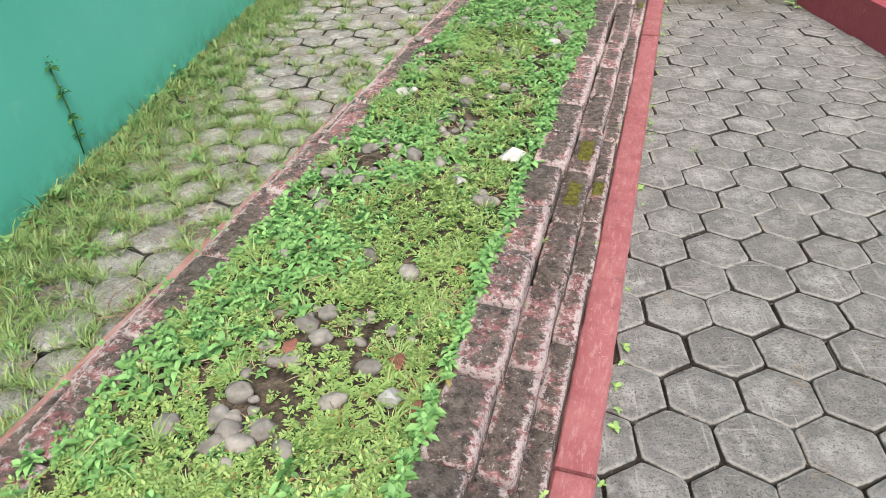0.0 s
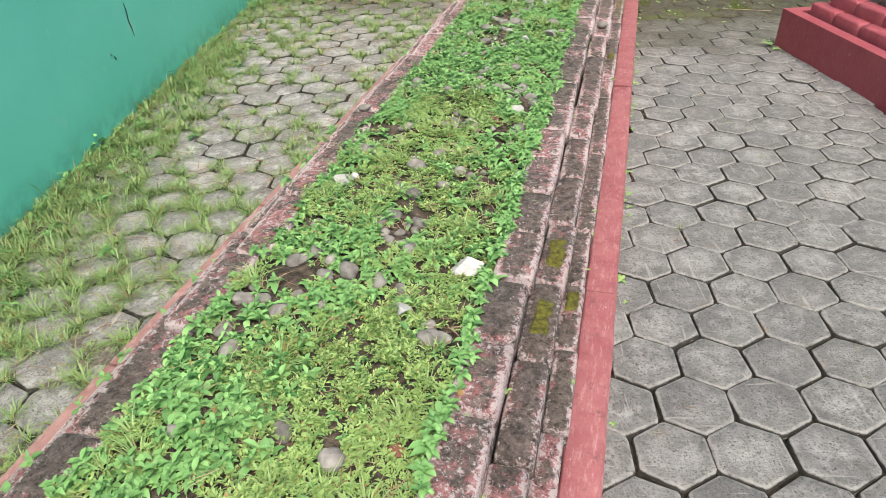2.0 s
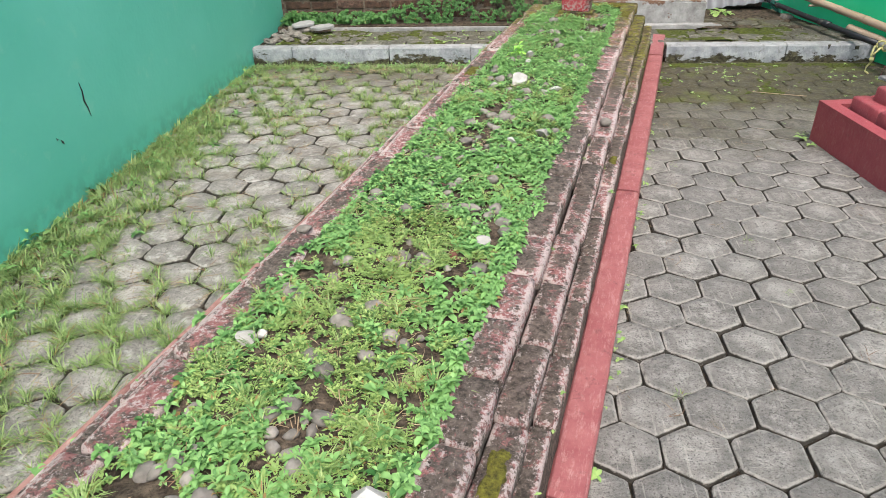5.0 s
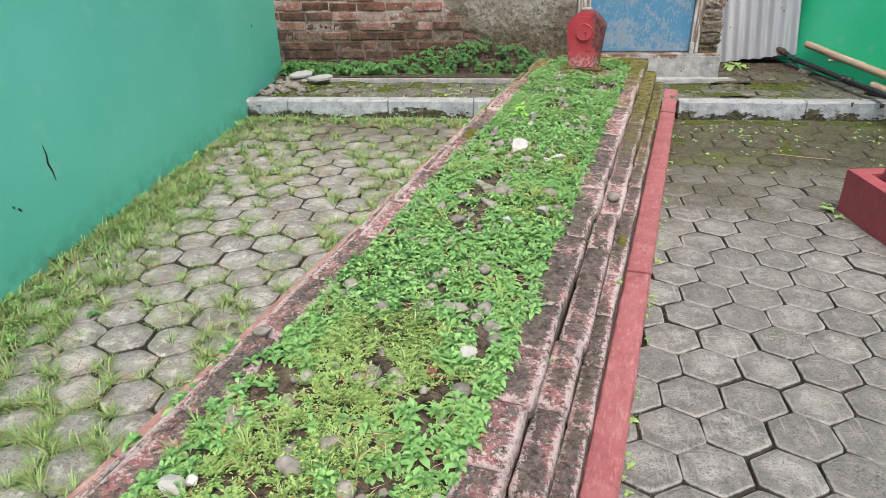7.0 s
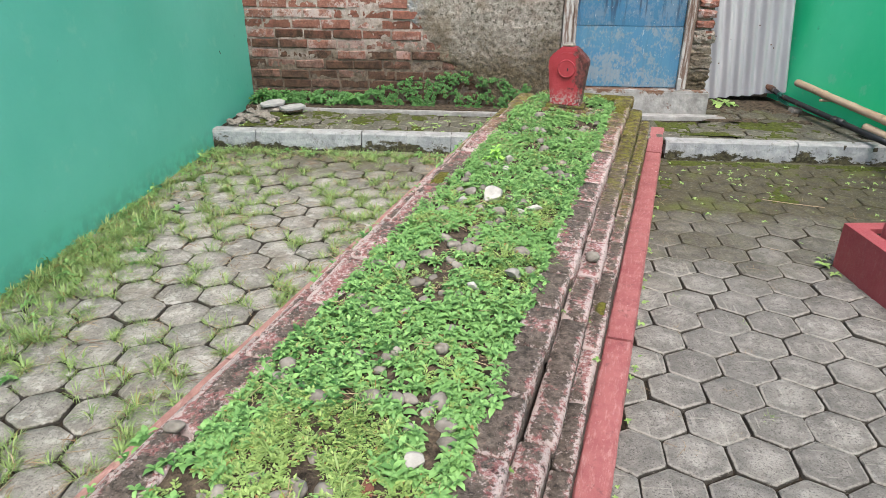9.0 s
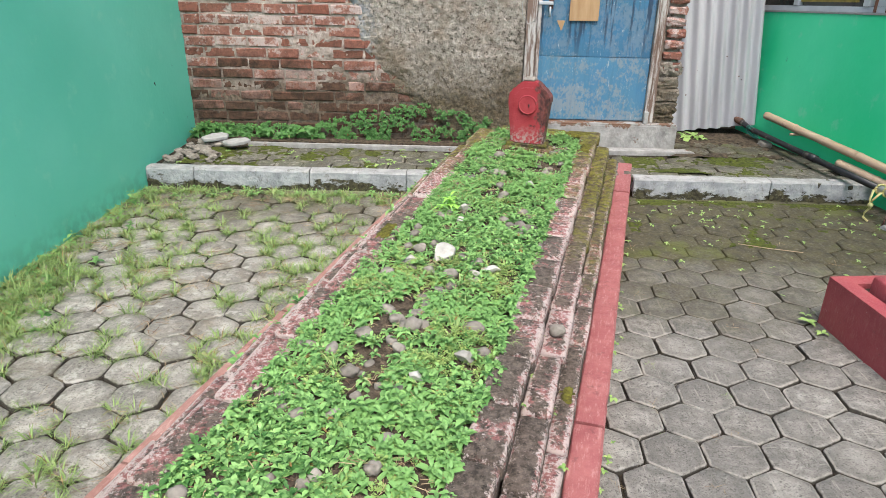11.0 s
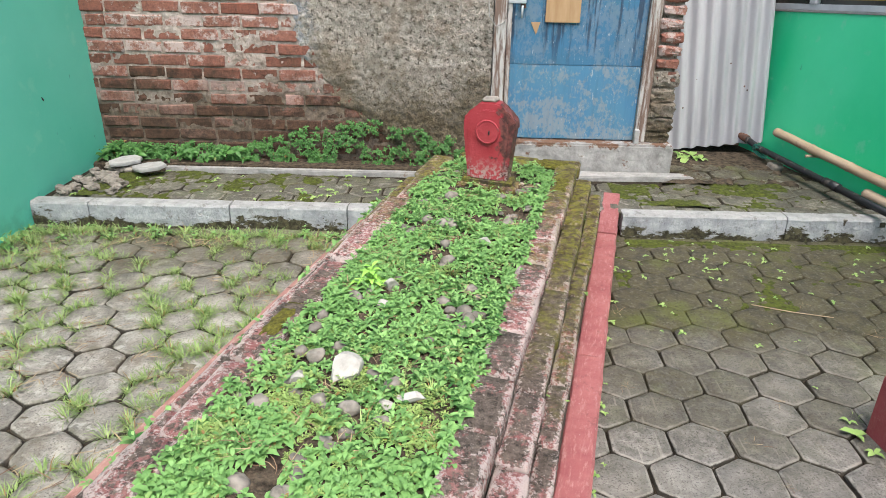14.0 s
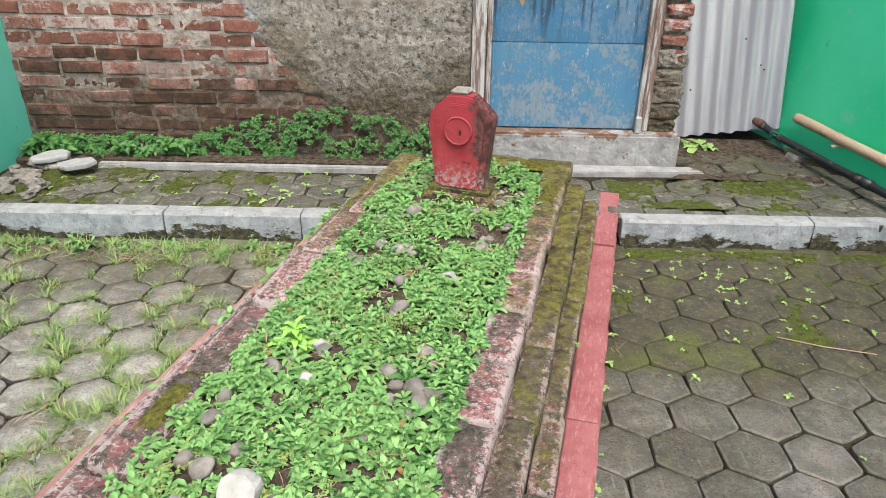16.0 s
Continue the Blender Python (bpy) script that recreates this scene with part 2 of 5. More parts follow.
n.bump(n.calc("ADD", n.noise(30, 7, 0.7), n.noise(9, 4)), 1.0, 0.014)
M_STEP = n.done(c)

n = Nodes("worn_cement", 0.88, 0.3)
c = n.mix(n.step(n.noise(14, 6, 0.65), 0.3, 0.7), (0.20, 0.195, 0.185), (0.38, 0.37, 0.355))
c = n.mix(n.step(n.calc("ADD", n.noise(9, 6, 0.7), n.step(n.axis(2), 0.27, 0.30, 0.0, 0.14)), 0.60, 0.66), c, (0.15, 0.085, 0.055))
n.bump(n.calc("ADD", n.noise(25, 6), n.noise(8, 4)), 0.9, 0.015)
M_CEMENT = n.done(c)

n = Nodes("house_brick", 0.9, 0.3)
c = n.mix(n.each(), (0.255, 0.090, 0.060), (0.33, 0.165, 0.125))
c = n.mix(n.step(n.noise(50, 8, 0.75), 0.42, 0.62), c, (0.165, 0.070, 0.052))
white = n.step(n.calc("ADD", n.noise(13, 9, 0.78), n.step(n.each(), 0.0, 1.0, -0.13, 0.06)), 0.50, 0.56)
c = n.mix(n.calc("MULTIPLY", white, n.step(n.axis(2), 0.45, 0.80, 0.2, 0.8)), c, (0.48, 0.40, 0.37))
damp = n.step(n.calc("ADD", n.axis(2), n.calc("ADD", n.calc("MULTIPLY", n.noise(6, 7, 0.7), 0.7), n.calc("MULTIPLY", n.each(), 0.35))), 1.24, 0.98)
c = n.mix(n.calc("MULTIPLY", damp, 0.9), c, n.mix(n.step(n.noise(24, 6, 0.7), 0.4, 0.6), (0.030, 0.022, 0.014), (0.085, 0.05, 0.032)))
n.bump(n.noise(50, 8, 0.75), 1.0, 0.01)
M_HOUSE_BRICK = n.done(c)

n = Nodes("house_mortar", 0.95, 0.2)
c = n.mix(n.step(n.noise(25, 6), 0.3, 0.7), (0.23, 0.175, 0.145), (0.50, 0.43, 0.385))
damp = n.step(n.calc("ADD", n.axis(2), n.calc("MULTIPLY", n.noise(5, 5), 0.7)), 1.10, 0.80)
c = n.mix(n.calc("MULTIPLY", damp, 0.85), c, n.mix(n.step(n.noise(30, 5), 0.4, 0.6), (0.045, 0.033, 0.022), (0.12, 0.09, 0.06)))
n.bump(n.noise(50, 6), 0.9, 0.012)
M_MORTAR = n.done(c)

n = Nodes("roughcast_plaster", 0.92, 0.25)
c = n.mix(n.step(n.noise(22, 8, 0.72), 0.34, 0.62), (0.22, 0.185, 0.15), (0.50, 0.45, 0.395))
c = n.mix(n.calc("MULTIPLY", n.step(n.noise(42, 7, 0.78), 0.48, 0.38), 0.9), c, (0.055, 0.045, 0.032))
c = n.mix(n.calc("MULTIPLY", n.step(n.noise(3, 4, 0.6), 0.50, 0.62), 0.5), c, (0.27, 0.20, 0.14))
damp = n.step(n.calc("ADD", n.axis(2), n.calc("MULTIPLY", n.noise(4, 6, 0.6), 0.65)), 1.10, 0.76)
c = n.mix(n.calc("MULTIPLY", damp, 0.88), c, n.mix(n.step(n.noise(34, 7, 0.75), 0.40, 0.64), (0.036, 0.027, 0.013), (0.19, 0.145, 0.085)))
blue = n.calc("MULTIPLY", n.step(n.calc("ADD", n.axis(0), n.calc("MULTIPLY", n.noise(8, 4), 0.25)), 0.06, -0.10), n.step(n.noise(30, 4), 0.42, 0.6))
c = n.mix(n.calc("MULTIPLY", blue, n.step(n.axis(2), 0.5, 0.65, 0.0, 0.6)), c, (0.30, 0.36, 0.45))
n.bump(n.calc("ADD", n.noise(38, 6, 0.7), n.calc("MULTIPLY", n.noise(110, 4, 0.7), 0.7)), 1.0, 0.022)
M_PLASTER = n.done(c)

n = Nodes("blue_door_paint", 0.55, 0.4)
up = n.step(n.axis(2), 0.742, 0.752)
c = n.mix(up, (0.075, 0.205, 0.31), (0.045, 0.145, 0.235))
c = n.mix(n.calc("MULTIPLY", n.step(n.noise(5, 3), 0.35, 0.65), 0.5), c, (0.05, 0.18, 0.34))
bald = n.step(n.calc("ADD", n.calc("MULTIPLY", n.noise(7, 5, 0.6), 0.6), n.calc("MULTIPLY", n.noise(60, 6, 0.75, (1, 1, 0.6)), 0.5)), 0.53, 0.60)
c = n.mix(n.calc("MULTIPLY", bald, n.step(n.axis(2), 0.74, 0.76, 0.72, 0.35)), c, (0.25, 0.275, 0.29))
streak = n.step(n.noise(30, 5, 0.65, (1, 1, 0.07)), 0.50, 0.60)
c = n.mix(n.calc("MULTIPLY", streak, n.step(n.axis(2), 0.72, 0.90, 0.10, 0.85)), c, (0.02, 0.04, 0.075))
c = n.mix(n.calc("MULTIPLY", n.step(n.noise(70, 4, 0.7, (1, 1, 0.3)), 0.64, 0.69), 0.7), c, (0.45, 0.47, 0.48))
n.bump(n.calc("ADD", n.noise(40, 5, 0.6, (1, 1, 0.3)), bald), 0.5, 0.004)
M_DOOR = n.done(c)

n = Nodes("peeling_wood_frame", 0.75, 0.35)
c = n.mix(n.step(n.noise(30, 7, 0.7, (1, 1, 0.09)), 0.46, 0.56), (0.17, 0.115, 0.09), (0.44, 0.425, 0.40))
c = n.mix(n.calc("MULTIPLY", n.step(n.noise(15, 5, 0.6, (1, 1, 0.2)), 0.60, 0.66), 0.8), c, (0.11, 0.06, 0.045))
n.bump(n.noise(40, 5, 0.6, (1, 1, 0.1)), 0.6, 0.005)
M_FRAME = n.done(c)

n = Nodes("plywood_patch", 0.8, 0.3)
M_PLY = n.done(n.mix(n.step(n.noise(20, 5, 0.6, (1, 1, 0.15)), 0.3, 0.7), (0.33, 0.20, 0.10), (0.47, 0.32, 0.18)))

n = Nodes("zinc_sheet", 0.5, 0.5)
c = n.mix(n.step(n.noise(5, 5, 0.6, (1, 1, 0.2)), 0.3, 0.7), (0.36, 0.36, 0.385), (0.50, 0.50, 0.525))
c = n.mix(n.calc("MULTIPLY", n.step(n.noise(9, 4, 0.6, (1, 1, 0.35)), 0.68, 0.73), 0.7), c, (0.12, 0.09, 0.08))
M_ZINC = n.done(c)

n = Nodes("bamboo", 0.5, 0.4)
c = n.mix(n.step(n.noise(16, 5, 0.6, (1, 0.12, 1)), 0.3, 0.7), (0.38, 0.25, 0.16), (0.52, 0.39, 0.27))
M_BAMBOO = n.done(n.mix(n.calc("MULTIPLY", n.step(n.noise(8, 5), 0.6, 0.68), 0.6), c, (0.24, 0.13, 0.07)))
n = Nodes("black_pipe", 0.45, 0.5)
M_PIPE = n.done(n.mix(n.calc("MULTIPLY", n.step(n.noise(14, 5, 0.7), 0.58, 0.66), 0.6), (0.012, 0.012, 0.014), (0.22, 0.18, 0.15)))
n = Nodes("grey_pipe", 0.5, 0.5)
M_PIPE_GREY = n.done(n.mix(n.step(n.noise(14, 5), 0.3, 0.7), (0.42, 0.42, 0.40), (0.56, 0.56, 0.53)))
n = Nodes("yellow_rope", 0.8, 0.2)
M_ROPE = n.done(n.mix(n.step(n.noise(90, 3), 0.3, 0.7), (0.40, 0.36, 0.12), (0.58, 0.55, 0.28)))
n = Nodes("teal_cord", 0.7, 0.3)
M_CORD = n.done(n.mix(n.step(n.noise(90, 3), 0.3, 0.7), (0.02, 0.14, 0.10), (0.06, 0.26, 0.20)))
n = Nodes("rusty_steel", 0.7, 0.4)
M_RUST = n.done(n.mix(n.step(n.noise(30, 5), 0.35, 0.65), (0.05, 0.03, 0.025), (0.16, 0.07, 0.04)))
n = Nodes("aluminium_frame", 0.4, 0.5)
M_ALU = n.done(n.mix(n.step(n.noise(12, 4), 0.3, 0.7), (0.36, 0.38, 0.40), (0.46, 0.48, 0.50)))
n = Nodes("window_pane", 0.08, 0.6)
M_PANE = n.done(n.mix(n.step(n.noise(3, 3), 0.3, 0.7), (0.015, 0.017, 0.016), (0.04, 0.045, 0.04)))
n = Nodes("yellow_curtain", 0.9, 0.2)
M_CURTAIN = n.done(n.mix(n.step(n.noise(22, 3, 0.5, (1, 1, 0.05)), 0.3, 0.7), (0.16, 0.12, 0.03), (0.28, 0.21, 0.05)))


def leaf_material(name, a, b, dead=0.06):
    n = Nodes(name, 0.5, 0.35)
    c = n.mix(n.island(), a, b)
    c = n.mix(n.step(n.noise(3, 3), 0.4, 0.65), c, tuple(0.5 * (p + q) * 1.15 for p, q in zip(a, b)))
    c = n.mix(n.step(n.island(), 1.0 - dead, 1.0 - dead + 0.005), c, (0.24, 0.15, 0.05))
    n.bsdf.inputs["Transmission Weight"].default_value = 0.0
    tr = n.t.nodes.new("ShaderNodeBsdfTranslucent")
    add = n.t.nodes.new("ShaderNodeMixShader")
    add.inputs[0].default_value = 0.10
    n.put(tr.inputs[0], c)
    n.t.links.new(n.bsdf.outputs[0], add.inputs[1]), n.t.links.new(tr.outputs[0], add.inputs[2])
    n.t.links.new(add.outputs[0], n.t.nodes["Material Output"].inputs["Surface"])
    return n.done(c)


M_LEAF = leaf_material("bright_leaf", (0.028, 0.108, 0.020), (0.27, 0.475, 0.15), 0.008)
M_LEAF_PALE = leaf_material("pale_leaf", (0.20, 0.42, 0.06), (0.34, 0.60, 0.12), 0.0)
M_SEEDLING = leaf_material("seedling_leaf", (0.12, 0.25, 0.05), (0.36, 0.48, 0.16), 0.0)
M_LEAF_DARK = leaf_material("dark_leaf", (0.03, 0.10, 0.022), (0.09, 0.22, 0.05), 0.01)
M_GRASS = leaf_material("grass_blade", (0.07, 0.15, 0.03), (0.35, 0.44, 0.16), 0.06)
M_CREEP = leaf_material("creeping_weed_leaf", (0.050, 0.120, 0.020), (0.35, 0.46, 0.14), 0.03)
n = Nodes("dry_straw", 0.8, 0.25)
M_STRAW = n.done(n.mix(n.island(), (0.16, 0.085, 0.05), (0.42, 0.33, 0.20)))
n = Nodes("yellow_moss", 0.95, 0.2)
c = n.mix(n.step(n.noise(60, 5, 0.7), 0.35, 0.65), (0.045, 0.040, 0.012), (0.17, 0.16, 0.025))
n.bump(n.noise(170, 4), 1.0, 0.01)
M_MOSS = n.done(c)


def stone_material(name, a, b):
    n = Nodes(name, 0.8, 0.35)
    c = n.mix(n.step(n.noise(30, 6), 0.3, 0.7), a, b)
    c = n.mix(n.step(n.each(), 0.0, 1.0, 0.0, 0.5), c, tuple(v * 0.45 for v in a))
    n.bump(n.noise(60, 5), 0.5, 0.004)
    return n.done(c)


M_PEBBLE = stone_material("grey_pebble", (0.13, 0.115, 0.095), (0.34, 0.305, 0.26))
M_WHITE = stone_material("white_limestone", (0.34, 0.32, 0.285), (0.54, 0.52, 0.475))
M_SHARD = stone_material("terracotta_shard", (0.17, 0.06, 0.04), (0.24, 0.10, 0.065))
M_TILE = stone_material("pale_tile", (0.30, 0.295, 0.28), (0.43, 0.425, 0.41))


# ---- mesh helpers ----
def raw(name, verts, faces, mat, smooth=False):
    me = bpy.data.meshes.new(name)
    me.from_pydata([tuple(v) for v in verts], [], faces)
    if smooth:
        me.polygons.foreach_set("use_smooth", [True] * len(me.polygons))
    me.materials.append(mat)
    me.update()
    return me


def triangles(name, verts, tris, mat):
    """A mesh from arrays of places and of triangles."""
    me = bpy.data.meshes.new(name)
    me.vertices.add(len(verts)), me.loops.add(3 * len(tris)), me.polygons.add(len(tris))
    me.vertices.foreach_set("co", np.asarray(verts, np.float32).ravel())
    me.loops.foreach_set("vertex_index", np.asarray(tris, np.int32).ravel())
    me.polygons.foreach_set("loop_start", np.arange(0, 3 * len(tris), 3, dtype=np.int32))
    me.materials.append(mat)
    me.polygons.foreach_set("use_smooth", [True] * len(tris))
    me.update(calc_edges=True)
    me.validate()
    return me


def to_mesh(bm, name, mat, smooth=False):
    me = bpy.data.meshes.new(name)
    bmesh.ops.recalc_face_normals(bm, faces=bm.faces[:])
    bm.to_mesh(me)
    bm.free()
    me.materials.append(mat)
    if smooth:
        me.polygons.foreach_set("use_smooth", [True] * len(me.polygons))
    return me


def child(name, me, parent, m=None, label=""):
    ob = new(name, me)
    ob.parent = parent
    if m is not None:
        ob.matrix_basis = m
    if label:
        tagged(ob, label)
    return ob


def block(sx, sy, sz, bevel=0.006, jitter=0.0, rng=random, cuts=0):
    """A bevelled box on z = 0, centred in x and y."""
    bm = bmesh.new()
    bmesh.ops.create_cube(bm, size=1.0)
    for v in bm.verts:
        v.co = Vector((v.co.x * sx, v.co.y * sy, (v.co.z + 0.5) * sz))
    if cuts:
        bmesh.ops.subdivide_edges(bm, edges=bm.edges[:], cuts=cuts, use_grid_fill=True)
    if bevel:
        sharp = [e for e in bm.edges if len(e.link_faces) == 2 and e.calc_face_angle(0) > 0.5]
        bmesh.ops.bevel(bm, geom=sharp, offset=bevel, segments=1, affect="EDGES")
    for v in bm.verts:
        v.co += Vector([rng.uniform(-jitter, jitter) for _ in range(3)])
    return bm


def prism(poly, z0, z1, name, mat, bevel=0.0):
    """An upright solid over the outline poly, z0 and z1 given for each corner or for all."""
    k = len(poly)
    lo = [z0] * k if isinstance(z0, (int, float)) else z0
    hi = [z1] * k if isinstance(z1, (int, float)) else z1
    bm = bmesh.new()
    a = [bm.verts.new((x, y, z)) for (x, y), z in zip(poly, lo)]
    b = [bm.verts.new((x, y, z)) for (x, y), z in zip(poly, hi)]
    bm.faces.new(a[::-1]), bm.faces.new(b)
    for i in range(k):
        j = (i + 1) % k
        bm.faces.new((a[i], a[j], b[j], b[i]))
    if bevel:
        bmesh.ops.bevel(bm, geom=bm.edges[:], offset=bevel, segments=2, affect="EDGES")
    return to_mesh(bm, name, mat)


def tube(points, radius, name, mat, sides=10, caps=True):
    """A round bar through points; radius: one, or one for each point."""
    pts = [Vector(p) for p in points]
    rs = [radius] * len(pts) if isinstance(radius, (int, float)) else radius
    bm = bmesh.new()
    rings = []
    for i, p in enumerate(pts):
        d = (pts[min(i + 1, len(pts) - 1)] - pts[max(i - 1, 0)]).normalized()
        up = Vector((0, 0, 1)) if abs(d.z) < 0.9 else Vector((1, 0, 0))
        a = d.cross(up).normalized()
        b = a.cross(d)
        rings.append([bm.verts.new(p + rs[i] * (math.cos(q) * a + math.sin(q) * b)) for q in (2 * math.pi * k / sides for k in range(sides))])
    for r, q in zip(rings, rings[1:]):
        for k in range(sides):
            bm.faces.new((r[k], r[(k + 1) % sides], q[(k + 1) % sides], q[k]))
    if caps:
        bm.faces.new(rings[0][::-1]), bm.faces.new(rings[-1])
    return to_mesh(bm, name, mat, True)


def thing(name, label, category, m=None, group="", kind=""):
    ob = new(name)
    ob.empty_display_size = 0.1
    if m is not None:
        ob.matrix_basis = m
    return tagged(ob, label, category, group, kind)


# ---- plan ----
# The long bed lies askew in the yard: s runs along it, w across it to the east.
SKEW = radians(12.9)
U, V = Vector((math.sin(SKEW), math.cos(SKEW), 0)), Vector((math.cos(SKEW), -math.sin(SKEW), 0))
S0, S1 = -0.6, 6.40          # the bed's ends
BACK = 7.20                  # face of the house wall
STEP = 0.13                  # height of the platform
WEST = -1.50                 # face of the green wall


def bed(s, w, z=0.0):
    return s * U + w * V + Vector((0, 0, z))


def top(s):
    """Height of the top course along the bed."""
    return 0.345 + 0.0245 * (s - 1.9)


def kerb_top(s):
    return max(0.012, 0.02 * (s - 0.4))


def left_shift(s):
    """The west side closes in slowly towards the head end."""
    return 0.0225 * (s - 2.2)


def rise(slope):
    return pose(0, 0, 0, math.degrees(slope), 0, -math.degrees(SKEW))


# ---- ground ----
ground = tagged(new("ground", raw("ground", [(-60, -60, -0.017), (60, -60, -0.017), (60, 60, -0.017), (-60, 60, -0.017)], [(0, 1, 2, 3)], M_JOINT)), "dark sandy soil between and under the pavers", "ground", kind="structure")

# ---- walls ----
wall_w = new("wall_west", prism([(WEST - 0.15, -3.0), (WEST, -3.0), (WEST + 0.035, 7.5), (WEST - 0.15, 7.5)], -0.05, 2.4, "wall_west", M_GREEN_L, 0.004))
tagged(wall_w, "green painted plaster yard wall, stained along its foot", "wall", kind="structure")


def house_x(y):
    return 2.79 - 0.255 * (y - 7.64)


rng = random.Random(7)
nrs = np.random.RandomState(5)
PITCH, ROW = 0.186, 0.1556   # the pavers' lattice


def wobble(x, y, z=0.0, f=1.0):
    return noise.noise(Vector((x * f, y * f, z * f)))


# ---- house wall ----
back = thing("wall_north", "old brick house wall, half covered in crumbling grey roughcast", "wall", kind="structure")
child("wall_core", prism([(-1.62, BACK + 0.03), (0.93, BACK + 0.03), (0.93, BACK + 0.2), (-1.62, BACK + 0.2)], -0.05, 2.6, "wall_core", M_MORTAR), back)


def mortar_face():
    """Smeared mortar that stands level with the bricks and laps over some of them."""
    verts, faces, a, b = [], [], 210, 150
    for i in range(a + 1):
        for j in range(b + 1):
            x, z = -1.60 + 2.3 * i / a, 0.0 + 1.75 * j / b
            d = 0.0045 * wobble(x, z, 2, 6) + 0.006 * wobble(x, z, 6, 17) + 0.004 * wobble(x, z, 9, 45)
            verts.append((x, BACK - 0.0015 + d, z))
    for i in range(a):
        for j in range(b):
            q = i * (b + 1) + j
            faces.append((q, q + b + 1, q + b + 2, q + 1))
    return raw("mortar_face", verts, faces, M_MORTAR, True)


child("mortar_face", mortar_face(), back)
child("lintel", prism([(0.932, BACK), (2.03, BACK), (2.03, BACK + 0.2), (0.932, BACK + 0.2)], 2.16, 2.6, "lintel", M_PLASTER, 0.006), back)


def plaster_edge(z):
    """Where the roughcast has broken away from the bricks."""
    zs, xs = (0.0, 0.20, 0.35, 0.54, 0.72, 0.90, 1.1, 1.6, 2.6), (0.50, 0.42, 0.24, 0.0, -0.12, -0.25, -0.27, -0.36, -0.5)
    return float(np.interp(z, zs, xs)) + 0.05 * wobble(0.3, z, 0, 9) + 0.025 * wobble(4.3, z, 0, 28)


def roughcast():
    verts, faces = [], []
    zs = list(np.arange(0.05, 1.50, 0.0075)) + list(np.arange(1.50, 2.61, 0.1))
    cols = 190
    for z in zs:
        x0 = plaster_edge(z)
        verts.append((x0 - 0.004, BACK + 0.014, z))
        for i in range(cols):
            x = x0 + (0.93 - x0) * i / (cols - 1)
            d = 0.007 * wobble(x, z, 1.0, 24) + 0.007 * abs(wobble(x, z, 5.0, 48)) + 0.010 * wobble(x, z, 9.0, 7)
            verts.append((x + 0.003 * wobble(x, z, 3, 60), BACK - 0.008 - 0.015 * min(1.0, i / 28.0) + d, z + 0.003 * wobble(x, z, 7, 60)))
    k = cols + 1
    for r in range(len(zs) - 1):
        for i in range(cols):
            a = r * k + i
            faces.append((a, a + 1, a + k + 1, a + k))
    return raw("roughcast", verts, faces, M_PLASTER, True)


child("roughcast", roughcast(), back, label="grey roughcast plaster, dark with damp below")

# the brick reveal east of the door
reveal = thing("wall_reveal", "broken brick wall end beside the blue door", "wall", kind="structure")
child("reveal_core", prism([(1.875, BACK + 0.02), (2.0, BACK + 0.02), (2.0, BACK + 0.22), (1.875, BACK + 0.22)], 0.1, 2.6, "reveal_core", M_PLASTER), reveal)


def reveal_lump(z, h, w):
    bm = block(w, 0.2, h, 0.012, 0.009, rng, 3)
    return to_mesh(bm, "reveal_plaster", M_PLASTER)


z = 0.30
while z < 0.66:
    h = rng.uniform(0.06, 0.10)
    w = rng.uniform(0.14, 0.16)
    child("plaster_lump", reveal_lump(z, h, w), reveal, pose(1.872 + w / 2, BACK + 0.09, z))
    z += h - 0.004

# door
door_sill = new("door_threshold", prism([(0.945, 7.115), (2.035, 7.115), (2.035, 7.4), (0.945, 7.4)], 0.08, 0.305, "door_threshold", M_CEMENT, 0.012))
tagged(door_sill, "worn cracked concrete door threshold with a dark top", "threshold", kind="structure")
frame_ob = thing("door_frame", "peeling whitish wooden door frame", "door frame", kind="structure")
for x0, x1, y0 in ((0.935, 1.005, BACK - 0.045), (1.010, 1.036, BACK - 0.02), (1.806, 1.828, BACK - 0.03), (1.832, 1.874, BACK - 0.012)):
    child("jamb", prism([(x0, y0), (x1, y0), (x1, BACK + 0.09), (x0, BACK + 0.09)], 0.306, 2.155, "jamb", M_FRAME, 0.004), frame_ob)
child("head", prism([(1.037, BACK - 0.03), (1.805, BACK - 0.03), (1.805, BACK + 0.09), (1.037, BACK + 0.09)], 2.09, 2.155, "head", M_FRAME, 0.004), frame_ob)
child("shoe", to_mesh(block(0.03, 0.03, 0.085, 0.004), "shoe", M_TILE), frame_ob, pose(1.813, BACK - 0.046, 0.306), "small white block at the jamb's foot")
door = thing("door_1", "closed blue wooden door, paint peeling and streaked", "door", kind="structure")
child("lower_panel", prism([(1.038, BACK + 0.004), (1.804, BACK + 0.004), (1.804, BACK + 0.04), (1.038, BACK + 0.04)], 0.312, 0.747, "lower_panel", M_DOOR, 0.003), door)
child("upper_panel", prism([(1.038, BACK + 0.012), (1.804, BACK + 0.012), (1.804, BACK + 0.04), (1.038, BACK + 0.04)], 0.749, 2.085, "upper_panel", M_DOOR, 0.003), door)
child("plywood_patch", prism([(1.225, BACK - 0.004), (1.42, BACK - 0.004), (1.42, BACK + 0.011), (1.225, BACK + 0.011)], 0.985, 1.36, "plywood_patch", M_PLY, 0.002), door, label="bare plywood patch nailed on")
